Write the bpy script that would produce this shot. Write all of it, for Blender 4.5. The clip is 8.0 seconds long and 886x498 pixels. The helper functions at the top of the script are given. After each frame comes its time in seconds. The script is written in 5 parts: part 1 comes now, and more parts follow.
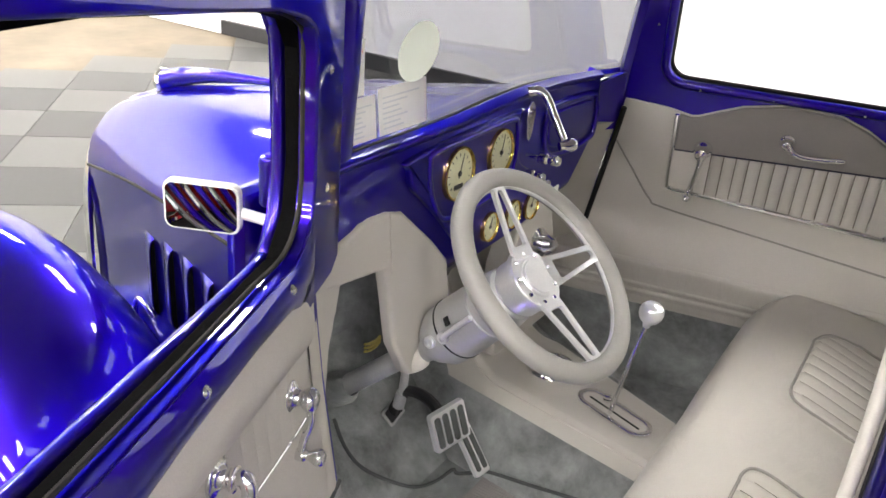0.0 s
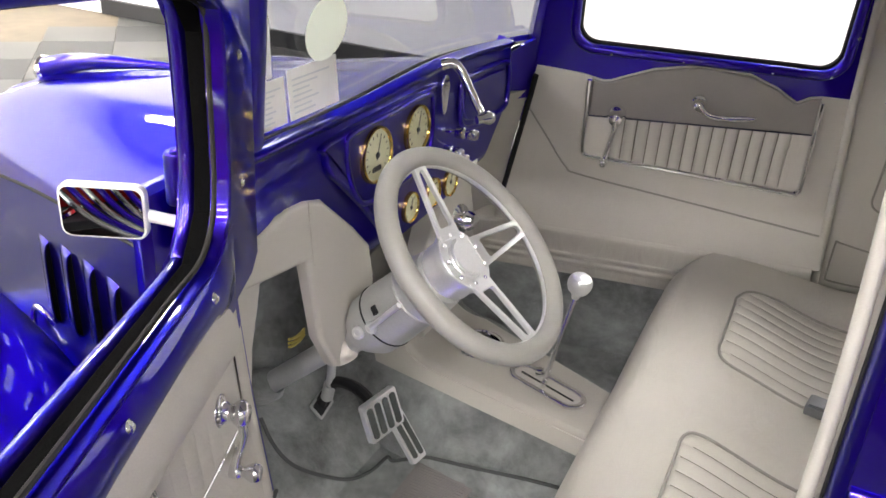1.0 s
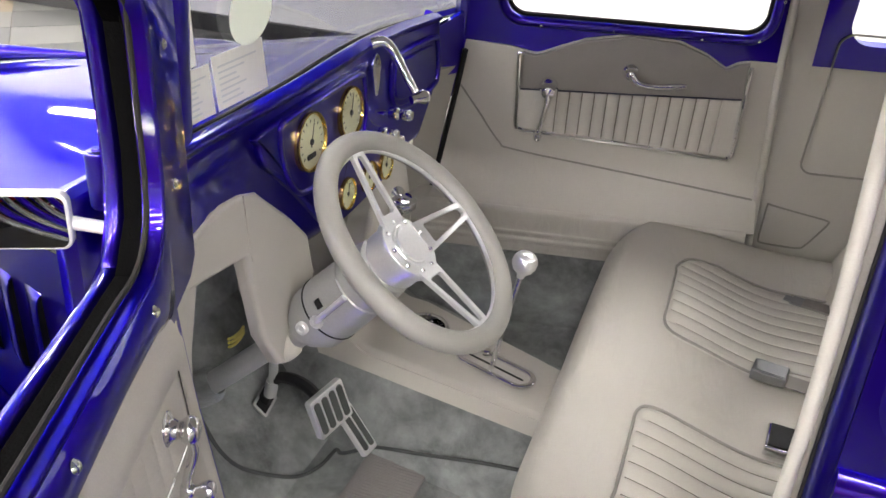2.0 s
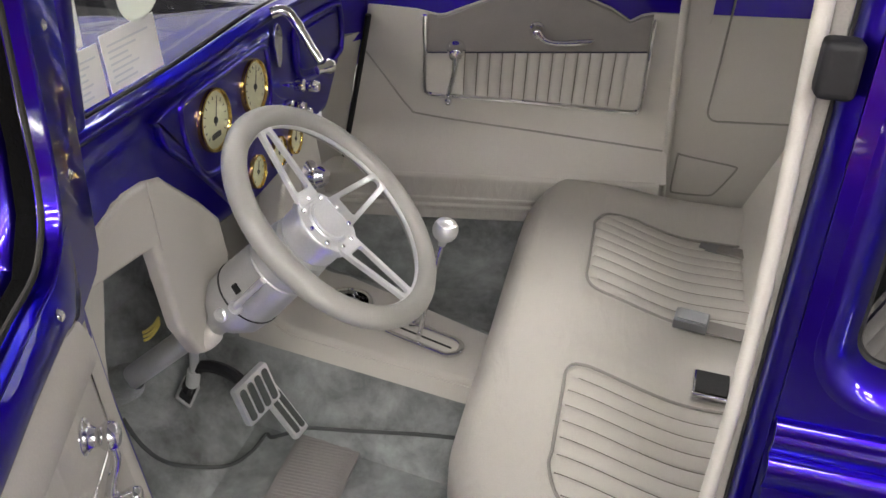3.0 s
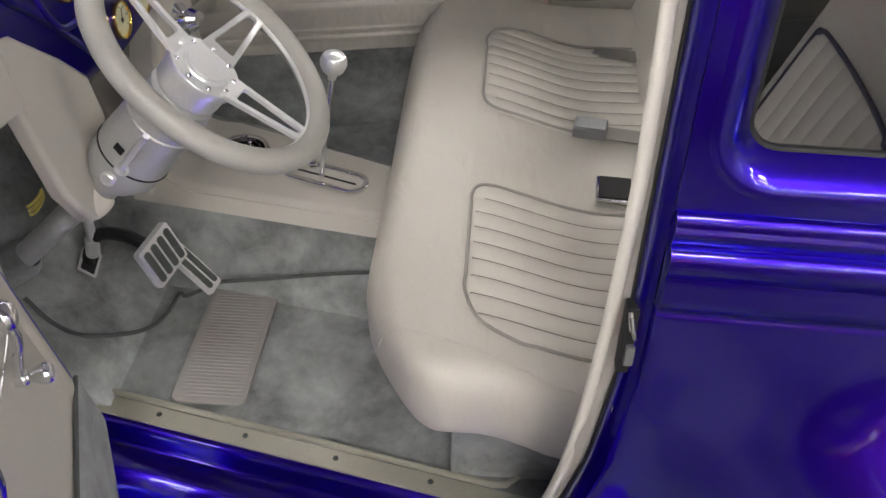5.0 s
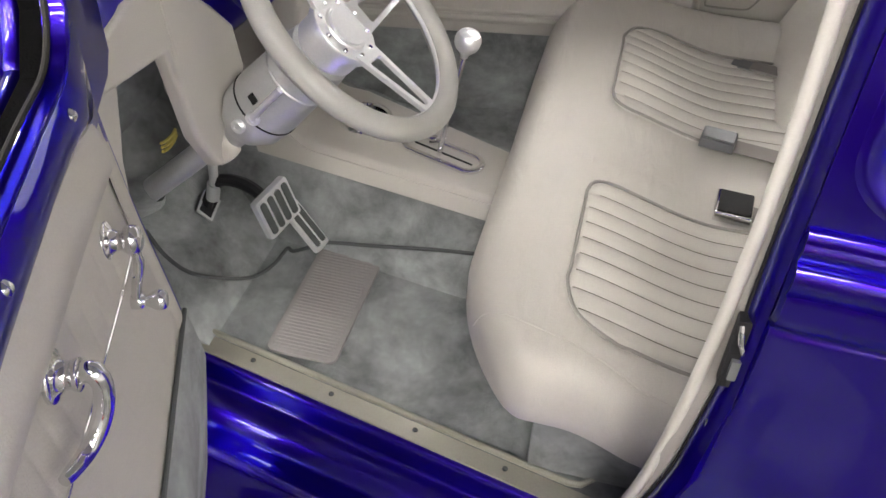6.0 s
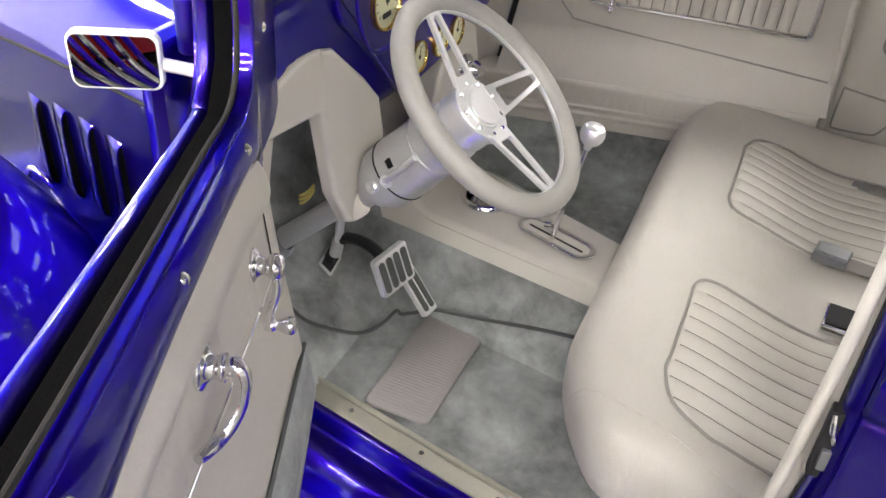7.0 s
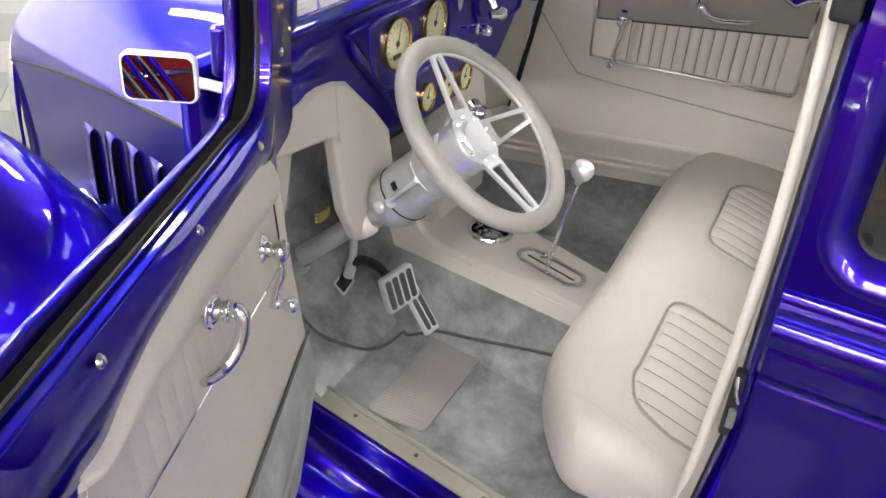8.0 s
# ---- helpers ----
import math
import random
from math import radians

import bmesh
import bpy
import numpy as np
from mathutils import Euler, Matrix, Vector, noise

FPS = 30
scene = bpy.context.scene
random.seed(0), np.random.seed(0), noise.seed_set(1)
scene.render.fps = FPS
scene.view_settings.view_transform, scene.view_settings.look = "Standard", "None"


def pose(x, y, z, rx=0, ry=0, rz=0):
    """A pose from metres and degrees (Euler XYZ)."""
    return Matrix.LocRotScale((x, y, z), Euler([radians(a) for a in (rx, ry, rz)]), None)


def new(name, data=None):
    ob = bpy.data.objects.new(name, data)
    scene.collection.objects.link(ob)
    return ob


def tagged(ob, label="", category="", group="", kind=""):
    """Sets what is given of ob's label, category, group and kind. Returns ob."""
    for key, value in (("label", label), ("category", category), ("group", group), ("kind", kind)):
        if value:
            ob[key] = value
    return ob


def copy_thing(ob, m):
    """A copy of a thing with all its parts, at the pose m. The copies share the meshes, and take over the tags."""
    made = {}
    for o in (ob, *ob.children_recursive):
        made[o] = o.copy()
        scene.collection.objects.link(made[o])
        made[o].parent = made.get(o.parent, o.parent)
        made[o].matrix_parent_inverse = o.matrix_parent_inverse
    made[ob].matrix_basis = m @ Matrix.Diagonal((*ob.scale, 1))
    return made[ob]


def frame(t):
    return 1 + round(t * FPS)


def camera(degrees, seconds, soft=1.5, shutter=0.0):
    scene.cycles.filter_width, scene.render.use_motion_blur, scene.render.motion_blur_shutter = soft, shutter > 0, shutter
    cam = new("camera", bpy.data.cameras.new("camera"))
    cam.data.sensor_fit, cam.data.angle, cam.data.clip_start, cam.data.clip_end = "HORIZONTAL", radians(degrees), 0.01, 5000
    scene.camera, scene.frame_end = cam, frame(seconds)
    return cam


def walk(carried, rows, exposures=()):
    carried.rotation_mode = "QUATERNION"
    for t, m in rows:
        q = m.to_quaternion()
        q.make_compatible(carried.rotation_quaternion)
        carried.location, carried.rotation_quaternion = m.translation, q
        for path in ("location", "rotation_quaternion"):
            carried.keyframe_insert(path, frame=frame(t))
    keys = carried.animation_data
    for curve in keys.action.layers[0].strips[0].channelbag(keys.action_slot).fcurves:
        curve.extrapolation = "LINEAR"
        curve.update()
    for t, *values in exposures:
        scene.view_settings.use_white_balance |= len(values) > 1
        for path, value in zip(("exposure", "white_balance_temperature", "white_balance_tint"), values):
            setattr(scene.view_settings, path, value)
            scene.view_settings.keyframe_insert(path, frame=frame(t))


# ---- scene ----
cam = camera(54.25, 8.0, soft=1.6)
# seconds, place, turn
PATH = [
    (0, -1.4764, -0.5275, 1.2604, 65.349, -4.484, -56.935),
    (0.5, -1.4500, -0.4995, 1.2576, 64.535, -4.023, -61.381),
    (1, -1.4342, -0.4698, 1.2536, 63.860, -3.643, -64.156),
    (1.5, -1.4178, -0.4410, 1.2514, 63.218, -3.407, -66.919),
    (3, -1.3730, -0.4044, 1.2410, 60.504, -2.103, -76.938),
    (3.5, -1.3671, -0.4064, 1.2378, 59.160, -1.567, -80.449),
    (4, -1.3633, -0.4111, 1.2339, 57.203, -1.047, -84.125),
    (4.5, -1.3565, -0.4150, 1.2258, 54.046, -0.568, -86.847),
    (4.7, -1.3548, -0.4136, 1.2262, 51.838, -0.361, -87.290),
    (5.8, -1.3558, -0.4011, 1.2117, 47.202, -1.435, -78.263),
    (6, -1.3645, -0.3988, 1.2134, 48.914, -1.957, -75.568),
    (6.5, -1.3993, -0.3985, 1.2205, 53.453, -2.878, -69.824),
    (7, -1.4471, -0.4076, 1.2272, 54.704, -3.514, -65.990),
    (7.5, -1.4936, -0.4674, 1.2346, 56.310, -3.669, -66.242),
    (8, -1.5891, -0.5510, 1.2466, 59.024, -3.887, -62.876),
]
walk(cam, [(t, pose(*row)) for t, *row in PATH], [(0.0, -0.04), (1.5, -0.06), (3.0, -0.25), (3.5, -0.29), (4.7, -0.34), (5.8, -0.1), (6.5, 0.04), (7.0, 0.1), (8.0, 0.17)])

# ---- light: a showroom with rows of ceiling tubes and white walls ----
world = bpy.data.worlds.new("world")
world.use_nodes = True
world.node_tree.nodes["Background"].inputs[0].default_value = (0.9, 0.95, 1.0, 1)
world.node_tree.nodes["Background"].inputs[1].default_value = 0.1
scene.world = world
GROUND = -0.45
CEIL = 3.6
PANEL_GLOW = 71.0


# ---- materials ----
def material(name, rgb, rough=0.5, metal=0.0, coat=0.0, grain=0.0, scale=200.0, bump=0.0, mottle=0.0, mscale=12.0, spec=0.5, sheen=0.0, coat_ior=1.5, wrinkle=0.0):
    m = bpy.data.materials.new(name)
    m.use_nodes = True
    nt = m.node_tree
    b = nt.nodes["Principled BSDF"]
    b.inputs["Base Color"].default_value = (*rgb, 1)
    b.inputs["Roughness"].default_value = rough
    b.inputs["Metallic"].default_value = metal
    b.inputs["Coat Weight"].default_value = coat
    b.inputs["Coat Roughness"].default_value = 0.03
    b.inputs["Coat IOR"].default_value = coat_ior
    b.inputs["Specular IOR Level"].default_value = spec
    b.inputs["Sheen Weight"].default_value = sheen
    co = nt.nodes.new("ShaderNodeTexCoord")
    if mottle or grain:
        big = nt.nodes.new("ShaderNodeTexNoise")
        big.inputs["Scale"].default_value, big.inputs["Detail"].default_value = mscale, 4
        fine = nt.nodes.new("ShaderNodeTexNoise")
        fine.inputs["Scale"].default_value, fine.inputs["Detail"].default_value = scale, 2
        nt.links.new(co.outputs["Object"], big.inputs["Vector"])
        nt.links.new(co.outputs["Object"], fine.inputs["Vector"])
        mix = nt.nodes.new("ShaderNodeMath")
        mix.operation = "MULTIPLY_ADD"
        nt.links.new(big.outputs["Fac"], mix.inputs[0])
        mix.inputs[1].default_value = mottle * 2
        add = nt.nodes.new("ShaderNodeMath")
        add.operation = "MULTIPLY_ADD"
        nt.links.new(fine.outputs["Fac"], add.inputs[0])
        add.inputs[1].default_value = grain * 2
        add.inputs[2].default_value = 1 - mottle - grain
        nt.links.new(add.outputs[0], mix.inputs[2])
        mul = nt.nodes.new("ShaderNodeMix")
        mul.data_type, mul.blend_type = "RGBA", "MULTIPLY"
        mul.inputs["Factor"].default_value = 1
        mul.inputs["A"].default_value = (*rgb, 1)
        nt.links.new(mix.outputs[0], mul.inputs["B"])
        nt.links.new(mul.outputs["Result"], b.inputs["Base Color"])
    if bump:
        n = nt.nodes.new("ShaderNodeTexNoise")
        n.inputs["Scale"].default_value, n.inputs["Detail"].default_value = scale, 3
        nt.links.new(co.outputs["Object"], n.inputs["Vector"])
        bp = nt.nodes.new("ShaderNodeBump")
        bp.inputs["Strength"].default_value, bp.inputs["Distance"].default_value = bump, 0.002
        nt.links.new(n.outputs["Fac"], bp.inputs["Height"])
        nt.links.new(bp.outputs["Normal"], b.inputs["Normal"])
        if wrinkle:
            # soft folds under the grain
            st = nt.nodes.new("ShaderNodeMapping")
            st.inputs["Scale"].default_value = (9, 26, 14)
            nt.links.new(co.outputs["Object"], st.inputs["Vector"])
            w = nt.nodes.new("ShaderNodeTexNoise")
            w.inputs["Scale"].default_value, w.inputs["Detail"].default_value, w.inputs["Distortion"].default_value = 1.0, 3, 0.6
            nt.links.new(st.outputs["Vector"], w.inputs["Vector"])
            wb = nt.nodes.new("ShaderNodeBump")
            wb.inputs["Strength"].default_value, wb.inputs["Distance"].default_value = wrinkle, 0.02
            nt.links.new(w.outputs["Fac"], wb.inputs["Height"])
            nt.links.new(wb.outputs["Normal"], bp.inputs["Normal"])
    return m


PAINT = material("blue_paint", (0.022, 0.0045, 0.32), 0.32, 0.95, coat=1.0, coat_ior=1.5, spec=0.2, grain=0.12, scale=900, mottle=0.05, mscale=3)
PAINT.node_tree.nodes["Principled BSDF"].inputs["Specular Tint"].default_value = (0.03, 0.012, 0.5, 1)
LEATHER = material("leather", (0.452, 0.432, 0.385), 0.56, grain=0.06, scale=420, bump=0.25, mottle=0.06, mscale=7, wrinkle=0.2)
VINYL = material("vinyl", (0.44, 0.42, 0.374), 0.58, grain=0.06, scale=420, bump=0.2, mottle=0.07, mscale=6, wrinkle=0.1)
SUEDE = material("suede", (0.2, 0.187, 0.172), 0.8, grain=0.12, scale=500, bump=0.3, mottle=0.12, mscale=14)
GREYFELT = material("grey_felt", (0.03, 0.029, 0.027), 0.9, grain=0.15, scale=400, bump=0.3, spec=0.1)
NAVY = material("navy_piping", (0.012, 0.012, 0.035), 0.5, grain=0.1, scale=500)
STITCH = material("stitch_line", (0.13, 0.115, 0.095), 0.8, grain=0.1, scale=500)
SEAM = material("seam", (0.24, 0.228, 0.206), 0.7, grain=0.1, scale=600)
CARPET = material("carpet", (0.27, 0.285, 0.28), 0.95, grain=0.3, scale=900, bump=0.9, mottle=0.1, mscale=40, spec=0.1, sheen=0.2)


def nap(m, rgb, scale):
    """Brushed light and dark patches, as the pile lies this way or that."""
    nt = m.node_tree
    mul = [n for n in nt.nodes if n.bl_idname == "ShaderNodeMix"][0]
    co = [n for n in nt.nodes if n.bl_idname == "ShaderNodeTexCoord"][0]
    n = nt.nodes.new("ShaderNodeTexNoise")
    n.inputs["Scale"].default_value, n.inputs["Detail"].default_value, n.inputs["Distortion"].default_value = scale, 7, 0.25
    n.inputs["Roughness"].default_value = 0.68
    nt.links.new(co.outputs["Object"], n.inputs["Vector"])
    r = nt.nodes.new("ShaderNodeValToRGB")
    r.color_ramp.elements[0].position, r.color_ramp.elements[1].position = 0.32, 0.70
    r.color_ramp.elements[0].color = (*[c * 0.34 for c in rgb], 1)
    r.color_ramp.elements[1].color = (*[c * 1.38 for c in rgb], 1)
    nt.links.new(n.outputs["Fac"], r.inputs[0])
    nt.links.new(r.outputs[0], mul.inputs["A"])


nap(CARPET, (0.27, 0.285, 0.28), 6.5)
BINDING = material("binding", (0.06, 0.065, 0.065), 0.8, grain=0.2, scale=500)
RUBBERMAT = material("ribbed_mat", (0.22, 0.206, 0.2), 0.7, grain=0.08, scale=500, bump=0.3)
CHROME = material("chrome", (0.82, 0.82, 0.83), 0.06, 1.0, grain=0.03, scale=60)
MIRRORGLASS = material("mirror_glass", (0.85, 0.86, 0.87), 0.0, 1.0)
POLISHED = material("polished_aluminium", (0.86, 0.86, 0.86), 0.3, 0.8, grain=0.05, scale=300)
ALU = material("brushed_aluminium", (0.74, 0.745, 0.74), 0.35, 0.7, grain=0.08, scale=300, mottle=0.04)
CAST = material("satin_column", (0.44, 0.445, 0.44), 0.4, 0.45, grain=0.08, scale=250, mottle=0.1)
BUCKLE = material("buckle_grey", (0.17, 0.175, 0.18), 0.35, 0.6, grain=0.06, scale=300)
GOLD = material("gold", (0.75, 0.52, 0.13), 0.12, 1.0, grain=0.05, scale=80)
CREAM = material("gauge_cream", (0.78, 0.74, 0.5), 0.4, grain=0.03, scale=80)
BLACK = material("black_rubber", (0.01, 0.01, 0.011), 0.6, grain=0.2, scale=200, bump=0.2, spec=0.2)
# felt of the door's glass channel, and the painted shade in the hood louvres
FELT_AND_SHADE = material("black_felt_and_shade", (0.0035, 0.0035, 0.0035), 0.9, grain=0.2, scale=300, bump=0.3, spec=0.02)
RIB = material("pedal_rubber", (0.045, 0.05, 0.047), 0.7, grain=0.1, scale=400)
INK = material("ink", (0.02, 0.02, 0.02), 0.6)
GRIP = material("grip_leather", (0.285, 0.278, 0.255), 0.5, grain=0.06, scale=500, bump=0.3, mottle=0.04)
WHITEP = material("white_plastic", (0.60, 0.595, 0.57), 0.4, grain=0.03, scale=80)
WINDLACE = material("windlace_cloth", (0.36, 0.345, 0.308), 0.6, grain=0.06, scale=500, bump=0.2, mottle=0.05, mscale=9)
HEADLINING = material("headlining_cloth", (0.66, 0.64, 0.59), 0.85, grain=0.08, scale=400, bump=0.2, mottle=0.04)
WIRE = material("yellow_wire", (0.55, 0.45, 0.1), 0.45)
PAPER = material("card_paper", (0.8, 0.8, 0.76), 0.8, grain=0.03, scale=60)
PRINT = material("card_print", (0.62, 0.64, 0.65), 0.8)
REDP = material("card_red", (0.6, 0.12, 0.1), 0.7)
SILL = material("sill_plate", (0.36, 0.35, 0.29), 0.42, 0.5, grain=0.1, scale=300, mottle=0.1)
WALLM = material("white_wall", (0.88, 0.88, 0.875), 0.7, grain=0.02, scale=30, mottle=0.03, mscale=0.8)
GREYW = material("grey_wall", (0.3, 0.297, 0.29), 0.8, grain=0.02, scale=30, mottle=0.05, mscale=0.8)
SKIRT = material("black_skirting", (0.03, 0.03, 0.032), 0.5, grain=0.1, scale=30)
TILE_L = material("tile_light", (0.088, 0.088, 0.083), 0.34, spec=0.12, grain=0.06, scale=40, mottle=0.06, mscale=3)
TILE_D = material("tile_grey", (0.047, 0.0482, 0.0465), 0.34, spec=0.12, grain=0.06, scale=40, mottle=0.06, mscale=3)
CONCRETE = material("tan_floor", (0.16, 0.132, 0.094), 0.5, spec=0.15, grain=0.12, scale=9, mottle=0.4, mscale=2.2)
CEILM = material("ceiling_paint", (0.30, 0.30, 0.30), 0.9, mottle=0.05, mscale=1)
REDCAR = material("red_paint", (0.22, 0.01, 0.014), 0.25, coat=1.0, grain=0.03)


def glass_material(name, tint=(1, 1, 1), rough=0.0):
    m = bpy.data.materials.new(name)
    m.use_nodes = True
    nt = m.node_tree
    nt.nodes.clear()
    out = nt.nodes.new("ShaderNodeOutputMaterial")
    mix = nt.nodes.new("ShaderNodeMixShader")
    tr = nt.nodes.new("ShaderNodeBsdfTransparent")
    tr.inputs[0].default_value = (*tint, 1)
    gl = nt.nodes.new("ShaderNodeBsdfGlossy")
    gl.inputs["Roughness"].default_value = rough
    lw = nt.nodes.new("ShaderNodeLayerWeight")
    lw.inputs["Blend"].default_value = 0.5
    pw = nt.nodes.new("ShaderNodeMath")
    pw.operation = "POWER"
    nt.links.new(lw.outputs["Facing"], pw.inputs[0])
    pw.inputs[1].default_value = 4.0
    ma = nt.nodes.new("ShaderNodeMath")
    ma.operation = "MULTIPLY_ADD"
    nt.links.new(pw.outputs[0], ma.inputs[0])
    ma.inputs[1].default_value, ma.inputs[2].default_value = 0.6, 0.03
    nt.links.new(ma.outputs[0], mix.inputs[0])
    nt.links.new(tr.outputs[0], mix.inputs[1])
    nt.links.new(gl.outputs[0], mix.inputs[2])
    nt.links.new(mix.outputs[0], out.inputs[0])
    return m


GLASS = glass_material("window_glass", (0.93, 0.96, 0.95))
SCREEN = glass_material("windscreen_glass", (0.50, 0.505, 0.53))
TINTED = glass_material("tinted_glass", (0.5, 0.5, 0.51))


def lamp_material(name, rgb, strength):
    m = bpy.data.materials.new(name)
    m.use_nodes = True
    nt = m.node_tree
    b = nt.nodes["Principled BSDF"]
    b.inputs["Base Color"].default_value = (0.8, 0.8, 0.8, 1)
    b.inputs["Emission Color"].default_value = (*rgb, 1)
    b.inputs["Emission Strength"].default_value = strength
    return m


def frosted_material(name, rgb):
    """A milky film that passes and scatters light."""
    m = bpy.data.materials.new(name)
    m.use_nodes = True
    nt = m.node_tree
    nt.nodes.clear()
    out = nt.nodes.new("ShaderNodeOutputMaterial")
    mix = nt.nodes.new("ShaderNodeMixShader")
    mix.inputs[0].default_value = 0.6
    for k, kind in enumerate(("ShaderNodeBsdfDiffuse", "ShaderNodeBsdfTranslucent")):
        b = nt.nodes.new(kind)
        b.inputs[0].default_value = (*rgb, 1)
        nt.links.new(b.outputs[0], mix.inputs[1 + k])
    nt.links.new(mix.outputs[0], out.inputs[0])
    return m


FROSTED = frosted_material("frosted_film", (0.84, 0.87, 0.80))
DIFFUSER = lamp_material("diffuser_glow", (1.0, 0.957, 0.925), PANEL_GLOW)


# ---- mesh helpers ----
def part(name, bm, mat, parent=None, label="", smooth=True, category="", kind="", group=""):
    me = bpy.data.meshes.new(name)
    bmesh.ops.recalc_face_normals(bm, faces=bm.faces)
    bm.to_mesh(me)
    bm.free()
    me.materials.append(mat)
    if smooth:
        me.shade_smooth()
        me.set_sharp_from_angle(angle=radians(38))
    ob = new(name, me)
    ob.parent = parent
    if smooth:
        ob.modifiers.new("even_normals", "WEIGHTED_NORMAL").keep_sharp = True
    return tagged(ob, label, category, group, kind)


def empty(name, label, category, at=(0, 0, 0), parent=None):
    ob = new(name)
    ob.empty_display_size = 0.05
    ob.location = at
    ob.parent = parent
    return tagged(ob, label, category)


def box(x0, x1, y0, y1, z0, z1, bevel=0.0, seg=2, m=None):
    bm = bmesh.new()
    bmesh.ops.create_cube(bm, size=1)
    bmesh.ops.transform(bm, matrix=Matrix.Translation(((x0 + x1) / 2, (y0 + y1) / 2, (z0 + z1) / 2)) @ Matrix.Diagonal((x1 - x0, y1 - y0, z1 - z0, 1)), verts=bm.verts)
    if bevel:
        bmesh.ops.bevel(bm, geom=bm.edges[:], offset=bevel, segments=seg, affect="EDGES", profile=0.6)
    if m is not None:
        bmesh.ops.transform(bm, matrix=m, verts=bm.verts)
    return bm


def join(*bms):
    """One bmesh out of several."""
    out = bms[0]
    for b in bms[1:]:
        me = bpy.data.meshes.new("join")
        b.to_mesh(me)
        b.free()
        out.from_mesh(me)
        bpy.data.meshes.remove(me)
    return out


def spline(points, n, closed=False):
    """n points along a smooth line through the given ones."""
    p = [Vector(q) for q in points]
    k = len(p)
    res = []
    spans = k if closed else k - 1
    for i in range(n):
        f = i * spans / (n if closed else n - 1)
        j = min(int(f), spans - 1)
        t = f - j
        if closed:
            a, b, c, d = p[(j - 1) % k], p[j % k], p[(j + 1) % k], p[(j + 2) % k]
        else:
            a, b, c, d = p[max(j - 1, 0)], p[j], p[j + 1], p[min(j + 2, k - 1)]
        res.append(0.5 * (2 * b + (c - a) * t + (2 * a - 5 * b + 4 * c - d) * t * t + (3 * b - a - 3 * c + d) * t ** 3))
    return res


def tube(points, radius, sides=10, closed=False, caps=True):
    """A round bar along points; radius is a number or one for each point."""
    p = [Vector(q) for q in points]
    n = len(p)
    rad = list(radius) if isinstance(radius, (list, tuple)) else [radius] * n
    bm = bmesh.new()
    rings = []
    side = None
    for i in range(n):
        a, b = (p[i - 1], p[(i + 1) % n]) if closed else (p[max(i - 1, 0)], p[min(i + 1, n - 1)])
        t = (b - a).normalized()
        if side is None:
            side = t.cross(Vector((0, 0, 1)) if abs(t.z) < 0.9 else Vector((1, 0, 0))).normalized()
        side = (side - t * side.dot(t)).normalized()
        up = t.cross(side)
        rings.append([bm.verts.new(p[i] + rad[i] * (math.cos(2 * math.pi * k / sides) * side + math.sin(2 * math.pi * k / sides) * up)) for k in range(sides)])
    for i in range(n if closed else n - 1):
        r0, r1 = rings[i], rings[(i + 1) % n]
        off = 0
        if closed and i == n - 1:
            off = min(range(sides), key=lambda s: (r1[s].co - r0[0].co).length)
        for k in range(sides):
            bm.faces.new((r0[k], r0[(k + 1) % sides], r1[(k + 1 + off) % sides], r1[(k + off) % sides]))
    if caps and not closed:
        bm.faces.new(rings[0])
        bm.faces.new(rings[-1])
    return bm


def lathe(profile, m, sides=32):
    """A turned piece: (radius, height) pairs round the local z axis."""
    bm = bmesh.new()
    rings = []
    for r, h in profile:
        if r < 1e-6:
            rings.append([bm.verts.new((0, 0, h))])
        else:
            rings.append([bm.verts.new((r * math.cos(2 * math.pi * k / sides), r * math.sin(2 * math.pi * k / sides), h)) for k in range(sides)])
    for a, b in zip(rings, rings[1:]):
        for k in range(sides):
            k2 = (k + 1) % sides
            if len(a) == 1 and len(b) == 1:
                continue
            if len(a) == 1:
                bm.faces.new((a[0], b[k], b[k2]))
            elif len(b) == 1:
                bm.faces.new((a[k], a[k2], b[0]))
            else:
                bm.faces.new((a[k], a[k2], b[k2], b[k]))
    bmesh.ops.transform(bm, matrix=m, verts=bm.verts)
    return bm


def turned(profile, m, sides=28):
    """A turned piece with a smooth profile."""
    return lathe([(max(q.x, 0.0), q.y) for q in spline([(r, h, 0) for r, h in profile], 5 * len(profile))], m, sides)


def plate(outline, thick, m=None, bevel=0.0, seg=2, holes=()):
    """A flat plate from an outline in its own x, y plane, its top at z = 0 and thick deep."""
    bm = bmesh.new()
    loops = [outline, *holes]
    edges = []
    for lp in loops:
        vs = [bm.verts.new((x, y, 0)) for x, y in lp]
        edges += [bm.edges.new((vs[i], vs[(i + 1) % len(vs)])) for i in range(len(vs))]
    if holes:
        bmesh.ops.triangle_fill(bm, edges=edges, use_beauty=True)
    else:
        bm.faces.new(bm.verts[:])
    top = bm.faces[:]
    ext = bmesh.ops.extrude_face_region(bm, geom=top)
    bmesh.ops.translate(bm, vec=(0, 0, -thick), verts=[v for v in ext["geom"] if isinstance(v, bmesh.types.BMVert)])
    bmesh.ops.recalc_face_normals(bm, faces=bm.faces)
    if bevel:
        rim = [e for e in bm.edges if len(e.link_faces) == 2 and e.calc_face_angle(0) > 1.2 and abs(e.verts[0].co.z) < 1e-6 and abs(e.verts[1].co.z) < 1e-6]
        bmesh.ops.bevel(bm, geom=rim, offset=bevel, segments=seg, affect="EDGES", profile=0.5)
    if m is not None:
        bmesh.ops.transform(bm, matrix=m, verts=bm.verts)
    return bm


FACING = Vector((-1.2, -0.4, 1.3))


